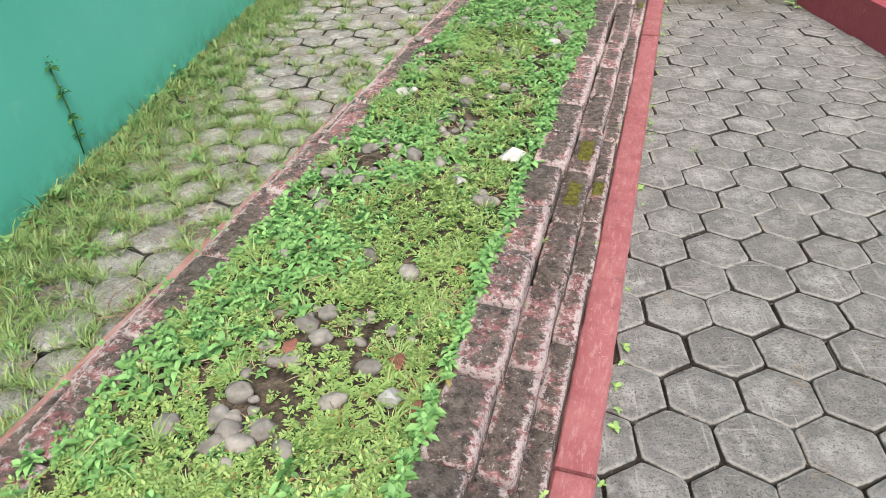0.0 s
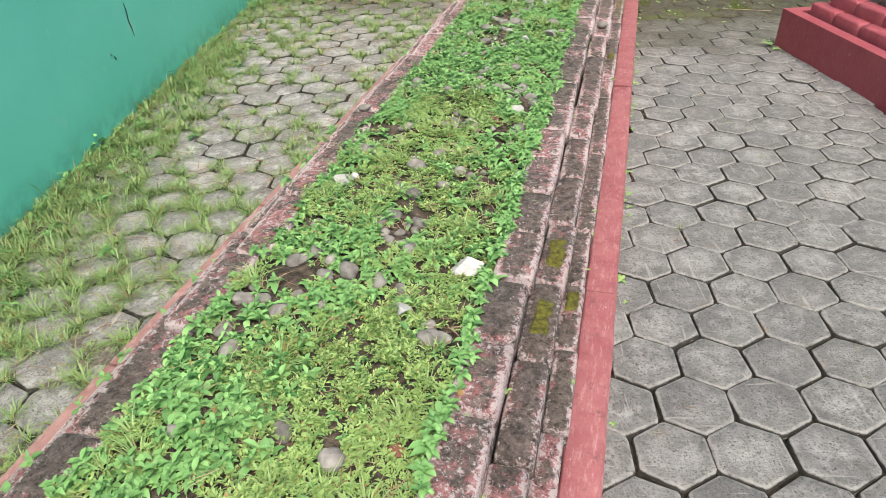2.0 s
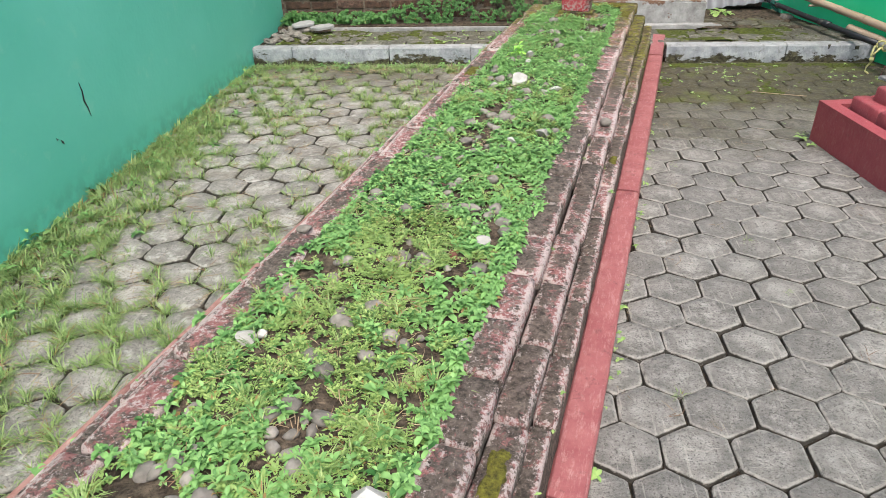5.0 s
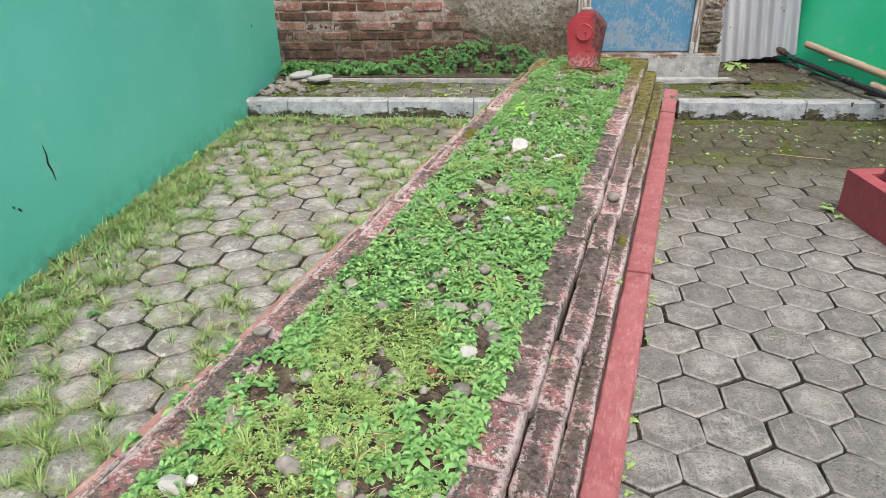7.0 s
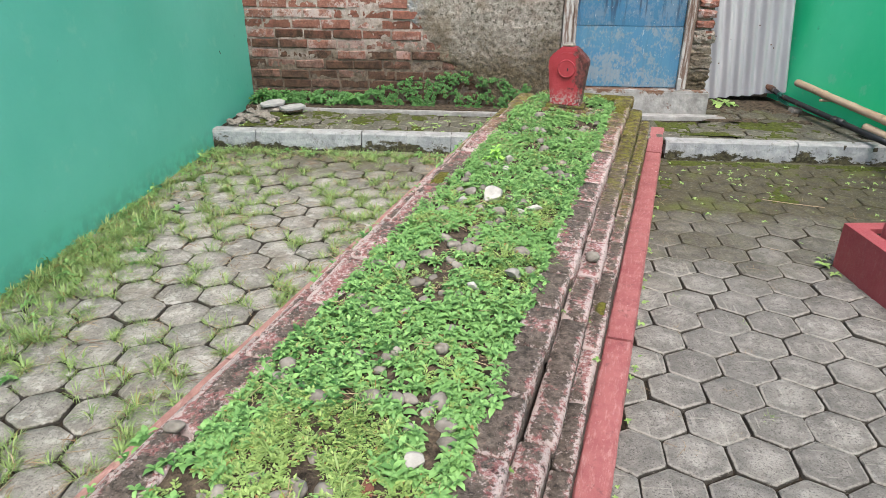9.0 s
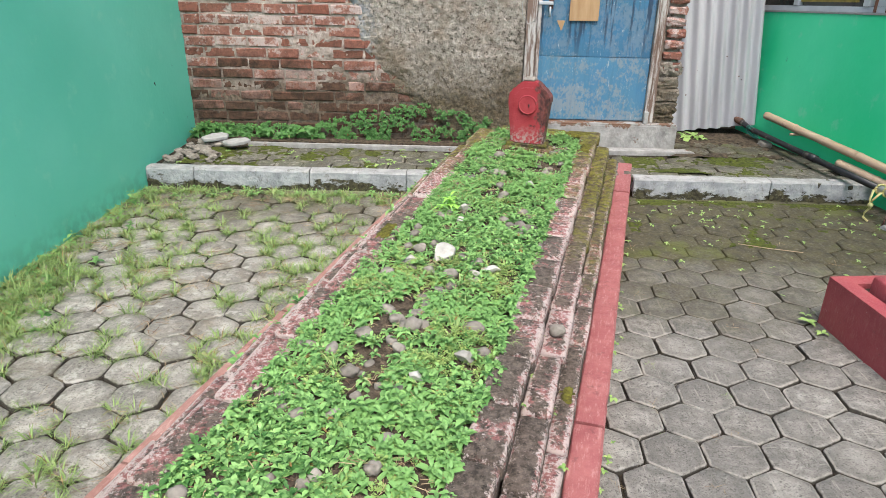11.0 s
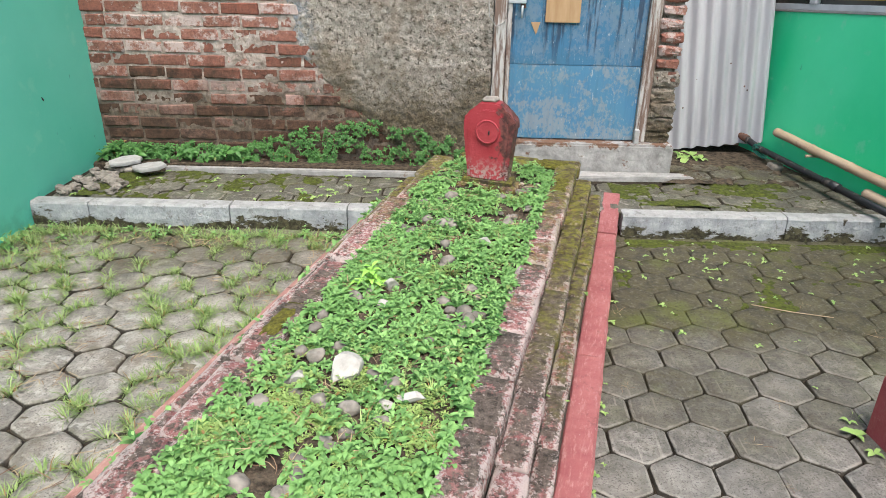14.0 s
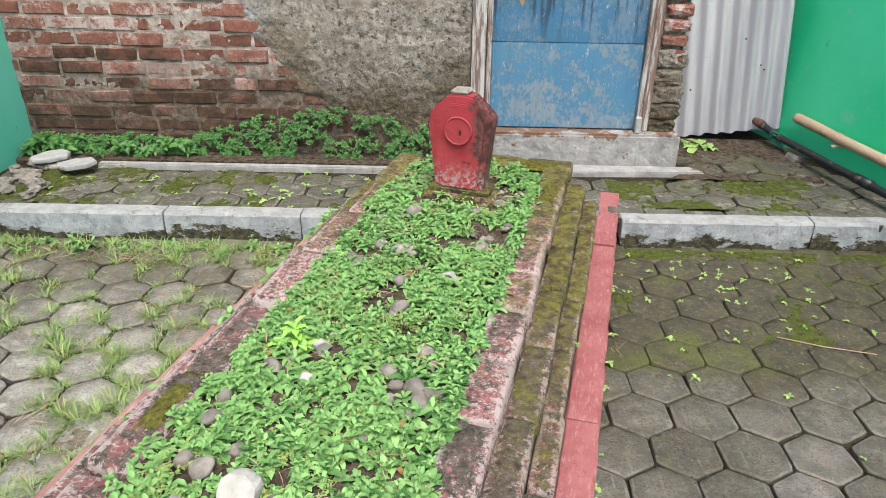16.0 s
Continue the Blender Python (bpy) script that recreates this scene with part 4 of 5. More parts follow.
PEBBLES = [stone_mesh(k, M_PEBBLE, 0.24, True, 3) for k in range(6)]
ROCKS = [broken_rock(k + 10, M_WHITE) for k in range(6)]
RUBBLE = [stone_mesh(k + 30, M_PEBBLE, 0.75, False, 3) for k in range(5)]
SHARDS = [stone_mesh(k + 20, M_SHARD, 0.6, False, 2) for k in range(3)]


def stone(meshes, place, size, label, flat=0.65, group="stones in the bed", name="stone"):
    ob = new(name, rng.choice(meshes))
    ob.matrix_basis = Matrix.Translation(place) @ pose(0, 0, 0, rng.uniform(-12, 12), rng.uniform(-12, 12), rng.uniform(0, 360)) @ Matrix.Diagonal((size * rng.uniform(0.9, 1.3), size * rng.uniform(0.75, 1.0), size * flat, 1))
    return tagged(ob, label, "stone", group)


WHITES = ((2.165, -0.255, 0.036), (1.96, -0.37, 0.022), (2.65, -0.205, 0.020), (2.54, -0.70, 0.014), (4.545, -0.505, 0.042), (4.51, -0.607, 0.020), (4.50, -0.317, 0.022), (4.46, -0.37, 0.016), (3.83, -0.37, 0.022), (3.97, -0.275, 0.022), (4.99, -0.54, 0.026), (2.52, -0.73, 0.024), (3.98, -0.29, 0.014), (1.19, -0.275, 0.022), (4.88, -0.53, 0.018), (5.39, -0.335, 0.018), (3.1, -0.29, 0.020))
for s, w, r in WHITES:
    stone(ROCKS, bed(s, w, soil_z(s, w) + 0.008 + 0.2 * r), 1.05 * r, "pale broken limestone lying among the weeds", 0.7)
GREYS = ((1.54, -0.365, 0.026), (1.36, -0.485, 0.022), (1.29, -0.47, 0.024), (1.24, -0.345, 0.022), (1.14, -0.377, 0.024), (1.12, -0.565, 0.028), (1.01, -0.654, 0.026), (1.03, -0.533, 0.022), (1.9, -0.644, 0.022), (2.05, -0.59, 0.022), (2.07, -0.535, 0.026), (2.11, -0.60, 0.018), (2.63, -0.525, 0.026), (3.21, -0.573, 0.022), (2.97, -0.26, 0.02), (2.72, -0.72, 0.022), (3.41, -0.556, 0.018), (4.07, -0.46, 0.028), (5.76, -0.547, 0.034), (5.05, -0.306, 0.02), (4.93, -0.295, 0.024), (4.40, -0.66, 0.026), (4.62, -0.66, 0.022), (4.73, -0.67, 0.024), (4.55, -0.43, 0.02), (4.43, -0.52, 0.022), (4.60, -0.61, 0.024), (4.66, -0.57, 0.020), (4.42, -0.44, 0.024), (4.54, -0.375, 0.020), (4.10, -0.52, 0.022), (4.0, -0.585, 0.024), (3.95, -0.46, 0.020), (4.12, -0.29, 0.028), (4.02, -0.235, 0.026), (3.9, -0.64, 0.022), (4.9, -0.62, 0.024), (4.8, -0.68, 0.022), (5.2, -0.42, 0.022), (5.5, -0.52, 0.022), (3.5, -0.36, 0.022), (3.3, -0.30, 0.022))
CLEAR = WHITES + GREYS
for s, w, r in GREYS:
    stone(PEBBLES, bed(s, w, soil_z(s, w) + 0.006 + 0.2 * r), 1.02 * r, "rounded grey river pebble half sunk in soil", 0.72)
for s, w, r in ((1.18, -0.226, 0.026), (1.24, -0.513, 0.020), (1.28, -0.295, 0.022), (1.6, -0.27, 0.018), (4.05, -0.40, 0.020), (4.0, -0.47, 0.018), (5.38, -0.45, 0.016), (2.0, -0.30, 0.018), (3.0, -0.35, 0.018)):
    stone(SHARDS, bed(s, w, soil_z(s, w) + 0.005), r, "red-brown brick shard lying in the soil", 0.6, "brick shards in the bed", "brick_shard")
for k in range(235):
    s, w = rng.uniform(0.7, 6.1), rng.uniform(-0.76, -0.22)
    for _ in range(12):
        if wobble(s, w, 12.0, 5.0) + 0.4 * wobble(s, w, 15.0, 14.0) > 0.16:
            break
        s, w = rng.uniform(0.7, 6.1), rng.uniform(-0.76, -0.22)
    stone(PEBBLES, bed(s, w + left_shift(s) * 0.5, soil_z(s, w) + 0.005), rng.choice((0.011, 0.015, 0.019, 0.024)), "small grey pebble in the bed's soil", 0.7)
stone(PEBBLES, bed(4.235, -0.055, top(4.235) - 0.06 + 0.018), 0.029, "smooth grey pebble lying on the brick step", 0.62, "stones on the bricks")
stone(PEBBLES, bed(3.03, -0.845, top(3.03) - 0.022 + 0.014), 0.021, "dark round pebble on the bed's brick edge", 0.68, "stones on the bricks")
for k in range(26):
    x, y = rng.uniform(-1.44, -1.10), rng.uniform(6.50, 7.0)
    stone(RUBBLE, Vector((x, y, STEP + 0.010)), rng.uniform(0.020, 0.042), "piece of rubble heaped in the platform's corner", 0.6, "rubble in the corner", "rubble")
for k, (x, y, zz, rz, tilt) in enumerate(((-1.21, 6.93, 0.175, 28, 7), (-1.04, 6.84, 0.168, 8, 4))):
    rim = [(0.105 * math.cos(q) * rng.uniform(0.78, 1.12), 0.072 * math.sin(q) * rng.uniform(0.75, 1.15)) for q in (2 * math.pi * i / 7 for i in range(7))]
    ob = new("broken_tile", prism(rim, 0.0, 0.020, "broken_tile", M_TILE, 0.004))
    ob.matrix_basis = pose(x, y, zz, tilt, -5, rz)
    tagged(ob, "pale broken concrete tile lying on rubble", "tile", "tiles on the rubble")

# ---- plants ----
def leaf(length, width, az, elev, droop, base):
    """A small folded leaf: five corners and four triangles."""
    ca, sa = math.cos(az), math.sin(az)
    ce, se = math.cos(elev), math.sin(elev)
    f, side = np.array((ca * ce, sa * ce, se)), np.array((-sa, ca, 0.0))
    up = np.cross(f, side) * -1.0
    up = up if up[2] > 0 else -up
    b = np.array(base)
    mid = b + f * length * 0.45
    tip = b + f * length - np.array((0, 0, droop * length))
    return np.array((b, mid + side * width / 2 + up * 0.12 * width, mid - up * 0.06 * width, mid - side * width / 2 + up * 0.12 * width, tip)), np.array(((0, 2, 1), (0, 3, 2), (1, 2, 4), (2, 3, 4)))


def blade_leaf(length, width, az, elev, droop, base):
    """A larger leaf, arched and folded along its midrib: eight corners and eight triangles."""
    ca, sa = math.cos(az), math.sin(az)
    side = np.array((-sa, ca, 0.0))
    b = np.array(base)
    rows = [b]
    for q, wd in ((0.30, 0.92), (0.66, 0.86)):
        e = elev - droop * 1.6 * q
        c = b + length * q * np.array((ca * math.cos(e), sa * math.cos(e), math.sin(e)))
        lift = np.array((0, 0, 0.16 * width))
        rows += [c + side * width * wd / 2 + lift, c, c - side * width * wd / 2 + lift]
    e = elev - droop * 1.9
    rows.append(b + length * np.array((ca * math.cos(e), sa * math.cos(e), math.sin(e))))
    return np.array(rows), np.array(((0, 2, 1), (0, 3, 2), (1, 2, 5), (1, 5, 4), (2, 3, 6), (2, 6, 5), (4, 5, 7), (5, 6, 7)))


def gather(bits):
    vs, ts, n = [], [], 0
    for v, t in bits:
        vs.append(v), ts.append(t + n)
        n += len(v)
    return np.vstack(vs), np.vstack(ts)


def broad_sprig(r, length):
    bits, h, a0 = [], r.uniform(0.3, 0.9) * length, r.uniform(0, 6.28)
    for lvl in range(r.choice((2, 3, 3))):
        q = lvl / 2.0
        for k in range(2 if lvl else 4):
            az = a0 + lvl * 1.57 + k * (3.14 if lvl else 1.57) + r.uniform(-0.3, 0.3)
            ll = length * (1.0 - 0.28 * lvl) * r.uniform(0.75, 1.15)
            bits.append(blade_leaf(ll, ll * r.uniform(0.40, 0.56), az, 0.42 + 0.45 * q + r.uniform(-0.3, 0.35), r.uniform(0.1, 0.5), (0, 0, 0.15 * length + h * q)))
    st = length * 0.035
    bits.append((np.array(((-st, 0, -0.01), (st, 0, -0.01), (0, st, -0.01), (0, 0, 0.15 * length + h))), np.array(((0, 1, 3), (1, 2, 3), (2, 0, 3)))))
    return gather(bits)


def seedling(r, length):
    bits, a0 = [], r.uniform(0, 6.28)
    for k in range(r.choice((3, 4, 4, 5))):
        ll = length * r.uniform(0.7, 1.1)
        bits.append(blade_leaf(ll, ll * r.uniform(0.5, 0.66), a0 + k * 1.57 + r.uniform(-0.35, 0.35), r.uniform(0.25, 0.7), r.uniform(0.1, 0.45), (0, 0, 0.25 * length)))
    return gather(bits)


def fine_sprig(r, length):
    bits = []
    for stem in range(3):
        a = r.uniform(0, 6.28)
        reach = r.uniform(1.0, 2.6) * length
        for k in range(5):
            q = (k + 1) / 5.0
            p = (reach * q * math.cos(a), reach * q * math.sin(a), 0.3 * length + 0.9 * length * q * r.uniform(0.5, 1.0))
            for sgn in (1, -1):
                ll = length * r.uniform(0.7, 1.1)
                bits.append(leaf(ll, ll * 0.42, a + sgn * r.uniform(0.5, 1.3), r.uniform(0.0, 0.7), 0.15, p))
    return gather(bits)


def tuft(r, length):
    bits = []
    for k in range(24):
        az, lean = r.uniform(0, 6.28), r.uniform(0.45, 1.35)
        ll = length * r.uniform(0.5, 1.15)
        w = 0.0013 * r.uniform(0.6, 1.5) * (length / 0.06) ** 0.4
        f, side = np.array((math.cos(az), math.sin(az), 0)), np.array((-math.sin(az), math.cos(az), 0))
        b = f * r.uniform(0, 0.022)
        p1 = b + f * ll * 0.4 * math.sin(lean) + np.array((0, 0, ll * 0.45 * math.cos(lean * 0.6)))
        p2 = p1 + f * ll * 0.5 * math.sin(min(1.5, lean * 1.5)) + np.array((0, 0, ll * 0.5 * math.cos(min(1.9, lean * 1.6))))
        bits.append((np.array((b - side * w, b + side * w, p1 - side * w, p1 + side * w, p2)), np.array(((0, 1, 3), (0, 3, 2), (2, 3, 4)))))
    return gather(bits)


def straw(r, length):
    """A few dry stems lying on the ground."""
    bits = []
    for k in range(5):
        az, b = r.uniform(0, 6.28), np.array((r.uniform(-0.03, 0.03), r.uniform(-0.03, 0.03), r.uniform(0.002, 0.012)))
        f, side = np.array((math.cos(az), math.sin(az), r.uniform(-0.05, 0.22))), np.array((-math.sin(az), math.cos(az), 0)) * r.uniform(0.0007, 0.0014)
        up, ll = np.array((0, 0, 0.0012)), length * r.uniform(0.4, 1.1)
        m, e = b + f * ll * 0.5 + side * r.uniform(-4, 4), b + f * ll * np.array((1, 1, 0.6))
        bits.append((np.array((b - side, b + side, b + up, m - side, m + side, m + up, e)), np.array(((0, 3, 2), (2, 3, 5), (1, 2, 5), (1, 5, 4), (3, 6, 5), (4, 5, 6)))))
    return gather(bits)


def scatter(name, templates, spots, mat, label, category="weeds"):
    """One joined mesh of plants; spots: x, y, z, yaw, tilt, size."""
    vs, ts, n = [], [], 0
    for x, y, z, yaw, tilt, size in spots:
        v, t = templates[nrs.randint(len(templates))]
        m = np.array(Euler((tilt, 0, yaw)).to_matrix()) if tilt == 0 else np.array((Euler((tilt, 0, 0)).to_matrix() @ Euler((0, 0, yaw)).to_matrix()))
        vs.append(v @ m.T * size + np.array((x, y, z)))
        ts.append(t + n)
        n += len(v)
    return tagged(new(name, triangles(name, np.vstack(vs), np.vstack(ts), mat)), label, category, kind="stuff")


BROAD = [broad_sprig(rng, 0.038) for _ in range(16)]
FINE = [fine_sprig(rng, 0.012) for _ in range(12)]
SEEDLING = [seedling(rng, 0.036) for _ in range(8)]
TUFT = [tuft(rng, 0.075) for _ in range(12)]
STRAW = [straw(rng, 0.07) for _ in range(10)]

def bare_ground(s, w):
    return wobble(s, w, 12.0, 5.0) + 0.5 * wobble(s, w, 15.0, 14.0) > 0.30 or (5.84 < s < 6.1 and abs(w + 0.445) < 0.15)


spots_b, spots_f, spots_g = [], [], []
for k in range(13500):
    s, w = rng.uniform(-0.5, 6.28), rng.uniform(-0.80, -0.17)
    w += left_shift(s) * (-(w + 0.17) / 0.62)
    kind = 0.7 * wobble(s, w, 2.0, 3.2) + 0.5 * wobble(s, w, 7.0, 9.0) + rng.uniform(-0.25, 0.25) + 0.35 * (abs(w + 0.45) / 0.3 - 0.5) + 0.17 * (s - 3.0)
    if bare_ground(s, w) and rng.random() < 0.85:
        continue
    if any(abs(s - a) < 0.9 * r and abs(w - b) < 0.9 * r for a, b, r in CLEAR):
        continue
    p = bed(s, w, soil_z(s, w) + 0.002)
    tall = 0.30 * max(0.0, wobble(s, w, 22.0, 4.0))
    if kind > -0.05:
        if rng.random() < 0.74:
            spots_b.append((*p, rng.uniform(0, 6.28), 0, rng.uniform(0.40, 0.98) + tall))
    elif rng.random() < 0.7:
        spots_f.append((*p, rng.uniform(0, 6.28), 0, rng.uniform(0.7, 1.4)))
    elif rng.random() < 0.6:
        spots_b.append((*p, rng.uniform(0, 6.28), 0, rng.uniform(0.26, 0.5)))
    if kind < 0.15 and rng.random() < 0.05:
        spots_g.append((*p, rng.uniform(0, 6.28), 0, rng.uniform(0.4, 0.9)))
for k in range(1300):
    s, w = rng.uniform(-0.5, 6.28), rng.uniform(-0.79, -0.18)
    w += left_shift(s) * (-(w + 0.18) / 0.62)
    if not bare_ground(s, w):
        spots_f.append((*bed(s, w, soil_z(s, w) + 0.001), rng.uniform(0, 6.28), 0, rng.uniform(0.6, 1.2)))
for k in range(420):
    s = rng.uniform(0.4, 6.1)
    reach = 0.035 * max(0.0, 0.35 + wobble(s, 0.0, 51.0, 4.0))
    spots_b.append((*bed(s, -0.19 + rng.uniform(-0.02, reach), top(s) - 0.004), rng.uniform(0, 6.28), 0, rng.uniform(0.4, 0.9)))
for k in range(300):
    s = rng.uniform(0.4, 6.1)
    reach = 0.05 * max(0.0, 0.30 + wobble(s, 0.0, 57.0, 3.5))
    spots_b.append((*bed(s, -0.795 + left_shift(s) + rng.uniform(-reach, 0.02), top(s) - 0.022), rng.uniform(0, 6.28), 0, rng.uniform(0.4, 0.9)))
scatter("bed_weeds", BROAD, spots_b, M_LEAF, "bright green broad-leaved weeds covering the bed")
litter = []
for k in range(520):
    s, w = rng.uniform(-0.3, 6.2), rng.uniform(-0.78, -0.19)
    w += left_shift(s) * (-(w + 0.18) / 0.62)
    litter.append((*bed(s, w, soil_z(s, w) + rng.uniform(0.0, 0.012)), rng.uniform(0, 6.28), 0, rng.uniform(0.4, 1.0)))
for k in range(420):
    x, y = rng.uniform(-1.46, 0.2), rng.uniform(1.2, 6.3)
    if Vector((x, y, 0)).dot(V) < -1.2 + left_shift(y):
        litter.append((x, y, 0.0, rng.uniform(0, 6.28), 0, rng.uniform(0.6, 1.5)))
for k in range(150):
    x, y = rng.uniform(0.6, 2.6), rng.uniform(0.8, 6.2)
    if Vector((x, y, 0)).dot(V) > 0.14 and not (x > 2.0 and 2.5 < y < 5.0):
        litter.append((x, y, -0.002, rng.uniform(0, 6.28), 0, rng.uniform(0.3, 0.8)))
scatter("dry_litter", STRAW, litter, M_STRAW, "dry brown stems and straw lying on soil and pavers", "litter")
scatter("bed_creeper", FINE, spots_f, M_CREEP, "fine yellow-green creeping weed between the stones")

# grass and weeds of the west yard
joints = []
for k in range(15000):
    x, y = rng.uniform(-1.47, 0.3), rng.uniform(1.2, 6.33)
    p = Vector((x, y, 0))
    if p.dot(V) > -1.17 + left_shift(p.dot(U)):
        continue
    near = max(0.0, 1.0 - (x - WEST) / 0.50) * (1.0 if y < 5.2 else 0.45)
    foot = max(0.0, 1.0 - (6.34 - y) / 0.22)
    patch = wobble(x, y, 3.0, 2.4) + 0.5 * wobble(x, y, 8.0, 6.0)
    row = round((y - 1.92 - 0.1037) / ROW)
    u = (x - 0.06 - (PITCH / 2 if row % 2 else 0.0)) / PITCH
    off = math.hypot((u - round(u)) * PITCH, y - (1.92 + ROW * row + 0.1037))
    chance = 0.62 * near ** 1.2 + 0.45 * foot + max(0.0, 0.9 * patch + 0.30 + 0.20 * max(0.0, 4.2 - y)) * (1.0 if off > 0.078 else 0.07)
    if rng.random() > chance:
        continue
    if rng.random() < 0.22 * near + 0.35 * foot:
        spots_b_size = rng.uniform(0.5, 1.2)
        joints.append((x, y, 0.0, rng.uniform(0, 6.28), 0, spots_b_size))
    else:
        spots_g.append((x, y, -0.006, rng.uniform(0, 6.28), 0, rng.uniform(0.45, 1.0) + 0.7 * near * rng.random()))
for k in range(60):
    y = rng.uniform(1.3, 6.2)
    joints.append((WEST + rng.uniform(0.01, 0.09), y, 0.0, rng.uniform(0, 6.28), 0, rng.uniform(0.8, 1.9)))
for y, h in ((2.35, 2.2), (2.62, 1.6), (3.15, 2.3), (3.34, 1.7), (4.1, 1.8), (4.55, 1.5), (3.7, 1.5)):
    spots_g.append((WEST + 0.03, y, 0.0, rng.uniform(0, 6.28), 0, h))
# weeds between the bed's west side and its kerb
for k in range(170):
    s = rng.uniform(1.0, 6.2)
    p = bed(s, rng.uniform(-1.04, -0.90) + left_shift(s), top(s) - 0.16)
    joints.append((*p, rng.uniform(0, 6.28), 0, rng.uniform(0.5, 1.4)))
# seedlings on the east paving and along the kerb
seed = []
for k in range(150):
    x, y = rng.uniform(1.55, 3.0), 6.40 - abs(rng.gauss(0, 0.55))
    if y > 4.7 and wobble(x, y, 20.0, 3.0) > -0.25:
        seed.append((x, y, 0.0, rng.uniform(0, 6.28), 0, rng.uniform(0.2, 0.62)))
for k in range(46):
    s = rng.uniform(0.9, 6.4)
    p = bed(s, 0.125 + rng.uniform(0, 0.025), 0.0)
    seed.append((p.x, p.y, 0.0, rng.uniform(0, 6.28), 0, rng.uniform(0.25, 0.7)))
for k in range(30):
    s = rng.uniform(1.0, 6.3)
    p = bed(s, rng.choice((-0.098, -0.027, 0.03)), 0.0)
    seed.append((p.x, p.y, top(s) - (0.06 if p.dot(V) < -0.05 else 0.13), rng.uniform(0, 6.28), 0, rng.uniform(0.2, 0.5)))
for k in range(26):
    x, y = rng.uniform(0.8, 2.3), rng.uniform(1.2, 5.0)
    p = Vector((x, y, 0))
    if p.dot(V) > 0.16:
        spots_g.append((x, y, -0.008, rng.uniform(0, 6.28), 0, rng.uniform(0.2, 0.5)))
for x, y, h in ((2.035, 4.88, 1.2), (2.05, 4.80, 0.9), (2.05, 4.95, 0.8), (2.22, 7.42, 2.2), (2.27, 7.47, 2.6), (2.20, 7.50, 1.9), (2.32, 7.43, 1.8)):
    seed.append((x, y, STEP - 0.005 if y > 6.4 else 0.0, rng.uniform(0, 6.28), 0, h))
for k in range(70):
    x, y = rng.uniform(-1.35, 0.5), rng.uniform(6.47, 6.93)
    if wobble(x, y, 30, 3) > -0.1:
        seed.append((x, y, STEP - 0.01, rng.uniform(0, 6.28), 0, rng.uniform(0.35, 0.95)))
scatter("yard_grass", TUFT, spots_g, M_GRASS, "thin grass growing in the joints of the yard", "grass")
scatter("wall_weeds", BROAD, joints, M_LEAF, "broad-leaved weeds along the green wall's foot")
scatter("seedlings", SEEDLING, seed, M_SEEDLING, "small seedlings scattered over the paving and steps")
rosette = thing("rosette_weed", "pale green broad-leaved weed standing in the bed", "weed", Matrix.Translation(bed(4.985, -0.60, soil_z(4.985, -0.60))))
vs, ts = gather([(v * sc + np.array((0, 0, up)), t) for (v, t), sc, up in zip(BROAD[5:8], (2.0, 1.6, 1.1), (0.0, 0.02, 0.05))])
child("leaves", triangles("leaves", vs, ts, M_LEAF_PALE), rosette)
# creeper on the house wall's foot
creep, big = [], []
for k in range(2200):
    x = rng.uniform(-1.42, 0.93)
    high = 0.09 + 0.18 * math.exp(-((x - 0.20) / 0.55) ** 2) + 0.06 * wobble(x, 0, 5, 4)
    z = 0.14 + high * rng.random() ** 1.4
    if wobble(x, z, 40.0, 9.0) + 0.6 * wobble(x, z, 44.0, 25.0) > 0.12:
        continue
    creep.append((x, BACK - 0.028 - 0.06 * rng.random() * max(0.2, 1 - (z - 0.14) / 0.3), z, rng.uniform(0, 6.28), rng.uniform(0.7, 1.4), rng.uniform(0.32, 0.62)))
for k in range(46):
    x = rng.choice((rng.uniform(-1.42, -0.55), rng.uniform(-1.42, -1.15)))
    big.append((x, rng.uniform(7.02, 7.15), 0.145 + rng.uniform(0, 0.07), rng.uniform(0, 6.28), rng.uniform(0.2, 0.7), rng.uniform(0.9, 1.7)))
scatter("wall_creeper", BROAD, creep + big, M_LEAF_DARK, "dark green creeper along the foot of the house wall", "creeper")
# twigs on the west wall
sprout = thing("wall_sprout", "thin weed sprouting from a crack in the green wall", "weed")
child("stem", tube([(WEST + 0.02, 2.68, 0.05), (WEST + 0.03, 2.675, 0.25), (WEST + 0.025, 2.66, 0.42)], 0.003, "stem", M_LEAF_DARK, 6), sprout)
vs, ts = gather([(v * 1.1 + np.array((WEST + 0.03, yy, zz)), t) for (v, t), yy, zz in zip(BROAD[:4], (2.675, 2.68, 2.66, 2.67), (0.20, 0.12, 0.41, 0.30))])
child("leaves", triangles("leaves", vs, ts, M_LEAF_DARK), sprout)
def crack(points, width):
    """A split in the wall's paint, its dark inside laid on as a black strip 2 to 4 mm proud."""
    verts, faces = [], []
    for i, (y, z) in enumerate(points):
        h = width * math.sin(math.pi * (i + 0.3) / (len(points) - 0.4))
        x = WEST + 0.035 * (y + 3.0) / 10.5
        verts += [(x + 0.002, y - h, z), (x + 0.004, y, z), (x + 0.002, y + h, z)]
    for i in range(len(points) - 1):
        a = 3 * i
        faces += [(a, a + 1, a + 4, a + 3), (a + 1, a + 2, a + 5, a + 4)]
    child("crack", raw("crack", verts, faces, M_PIPE), wall_w)


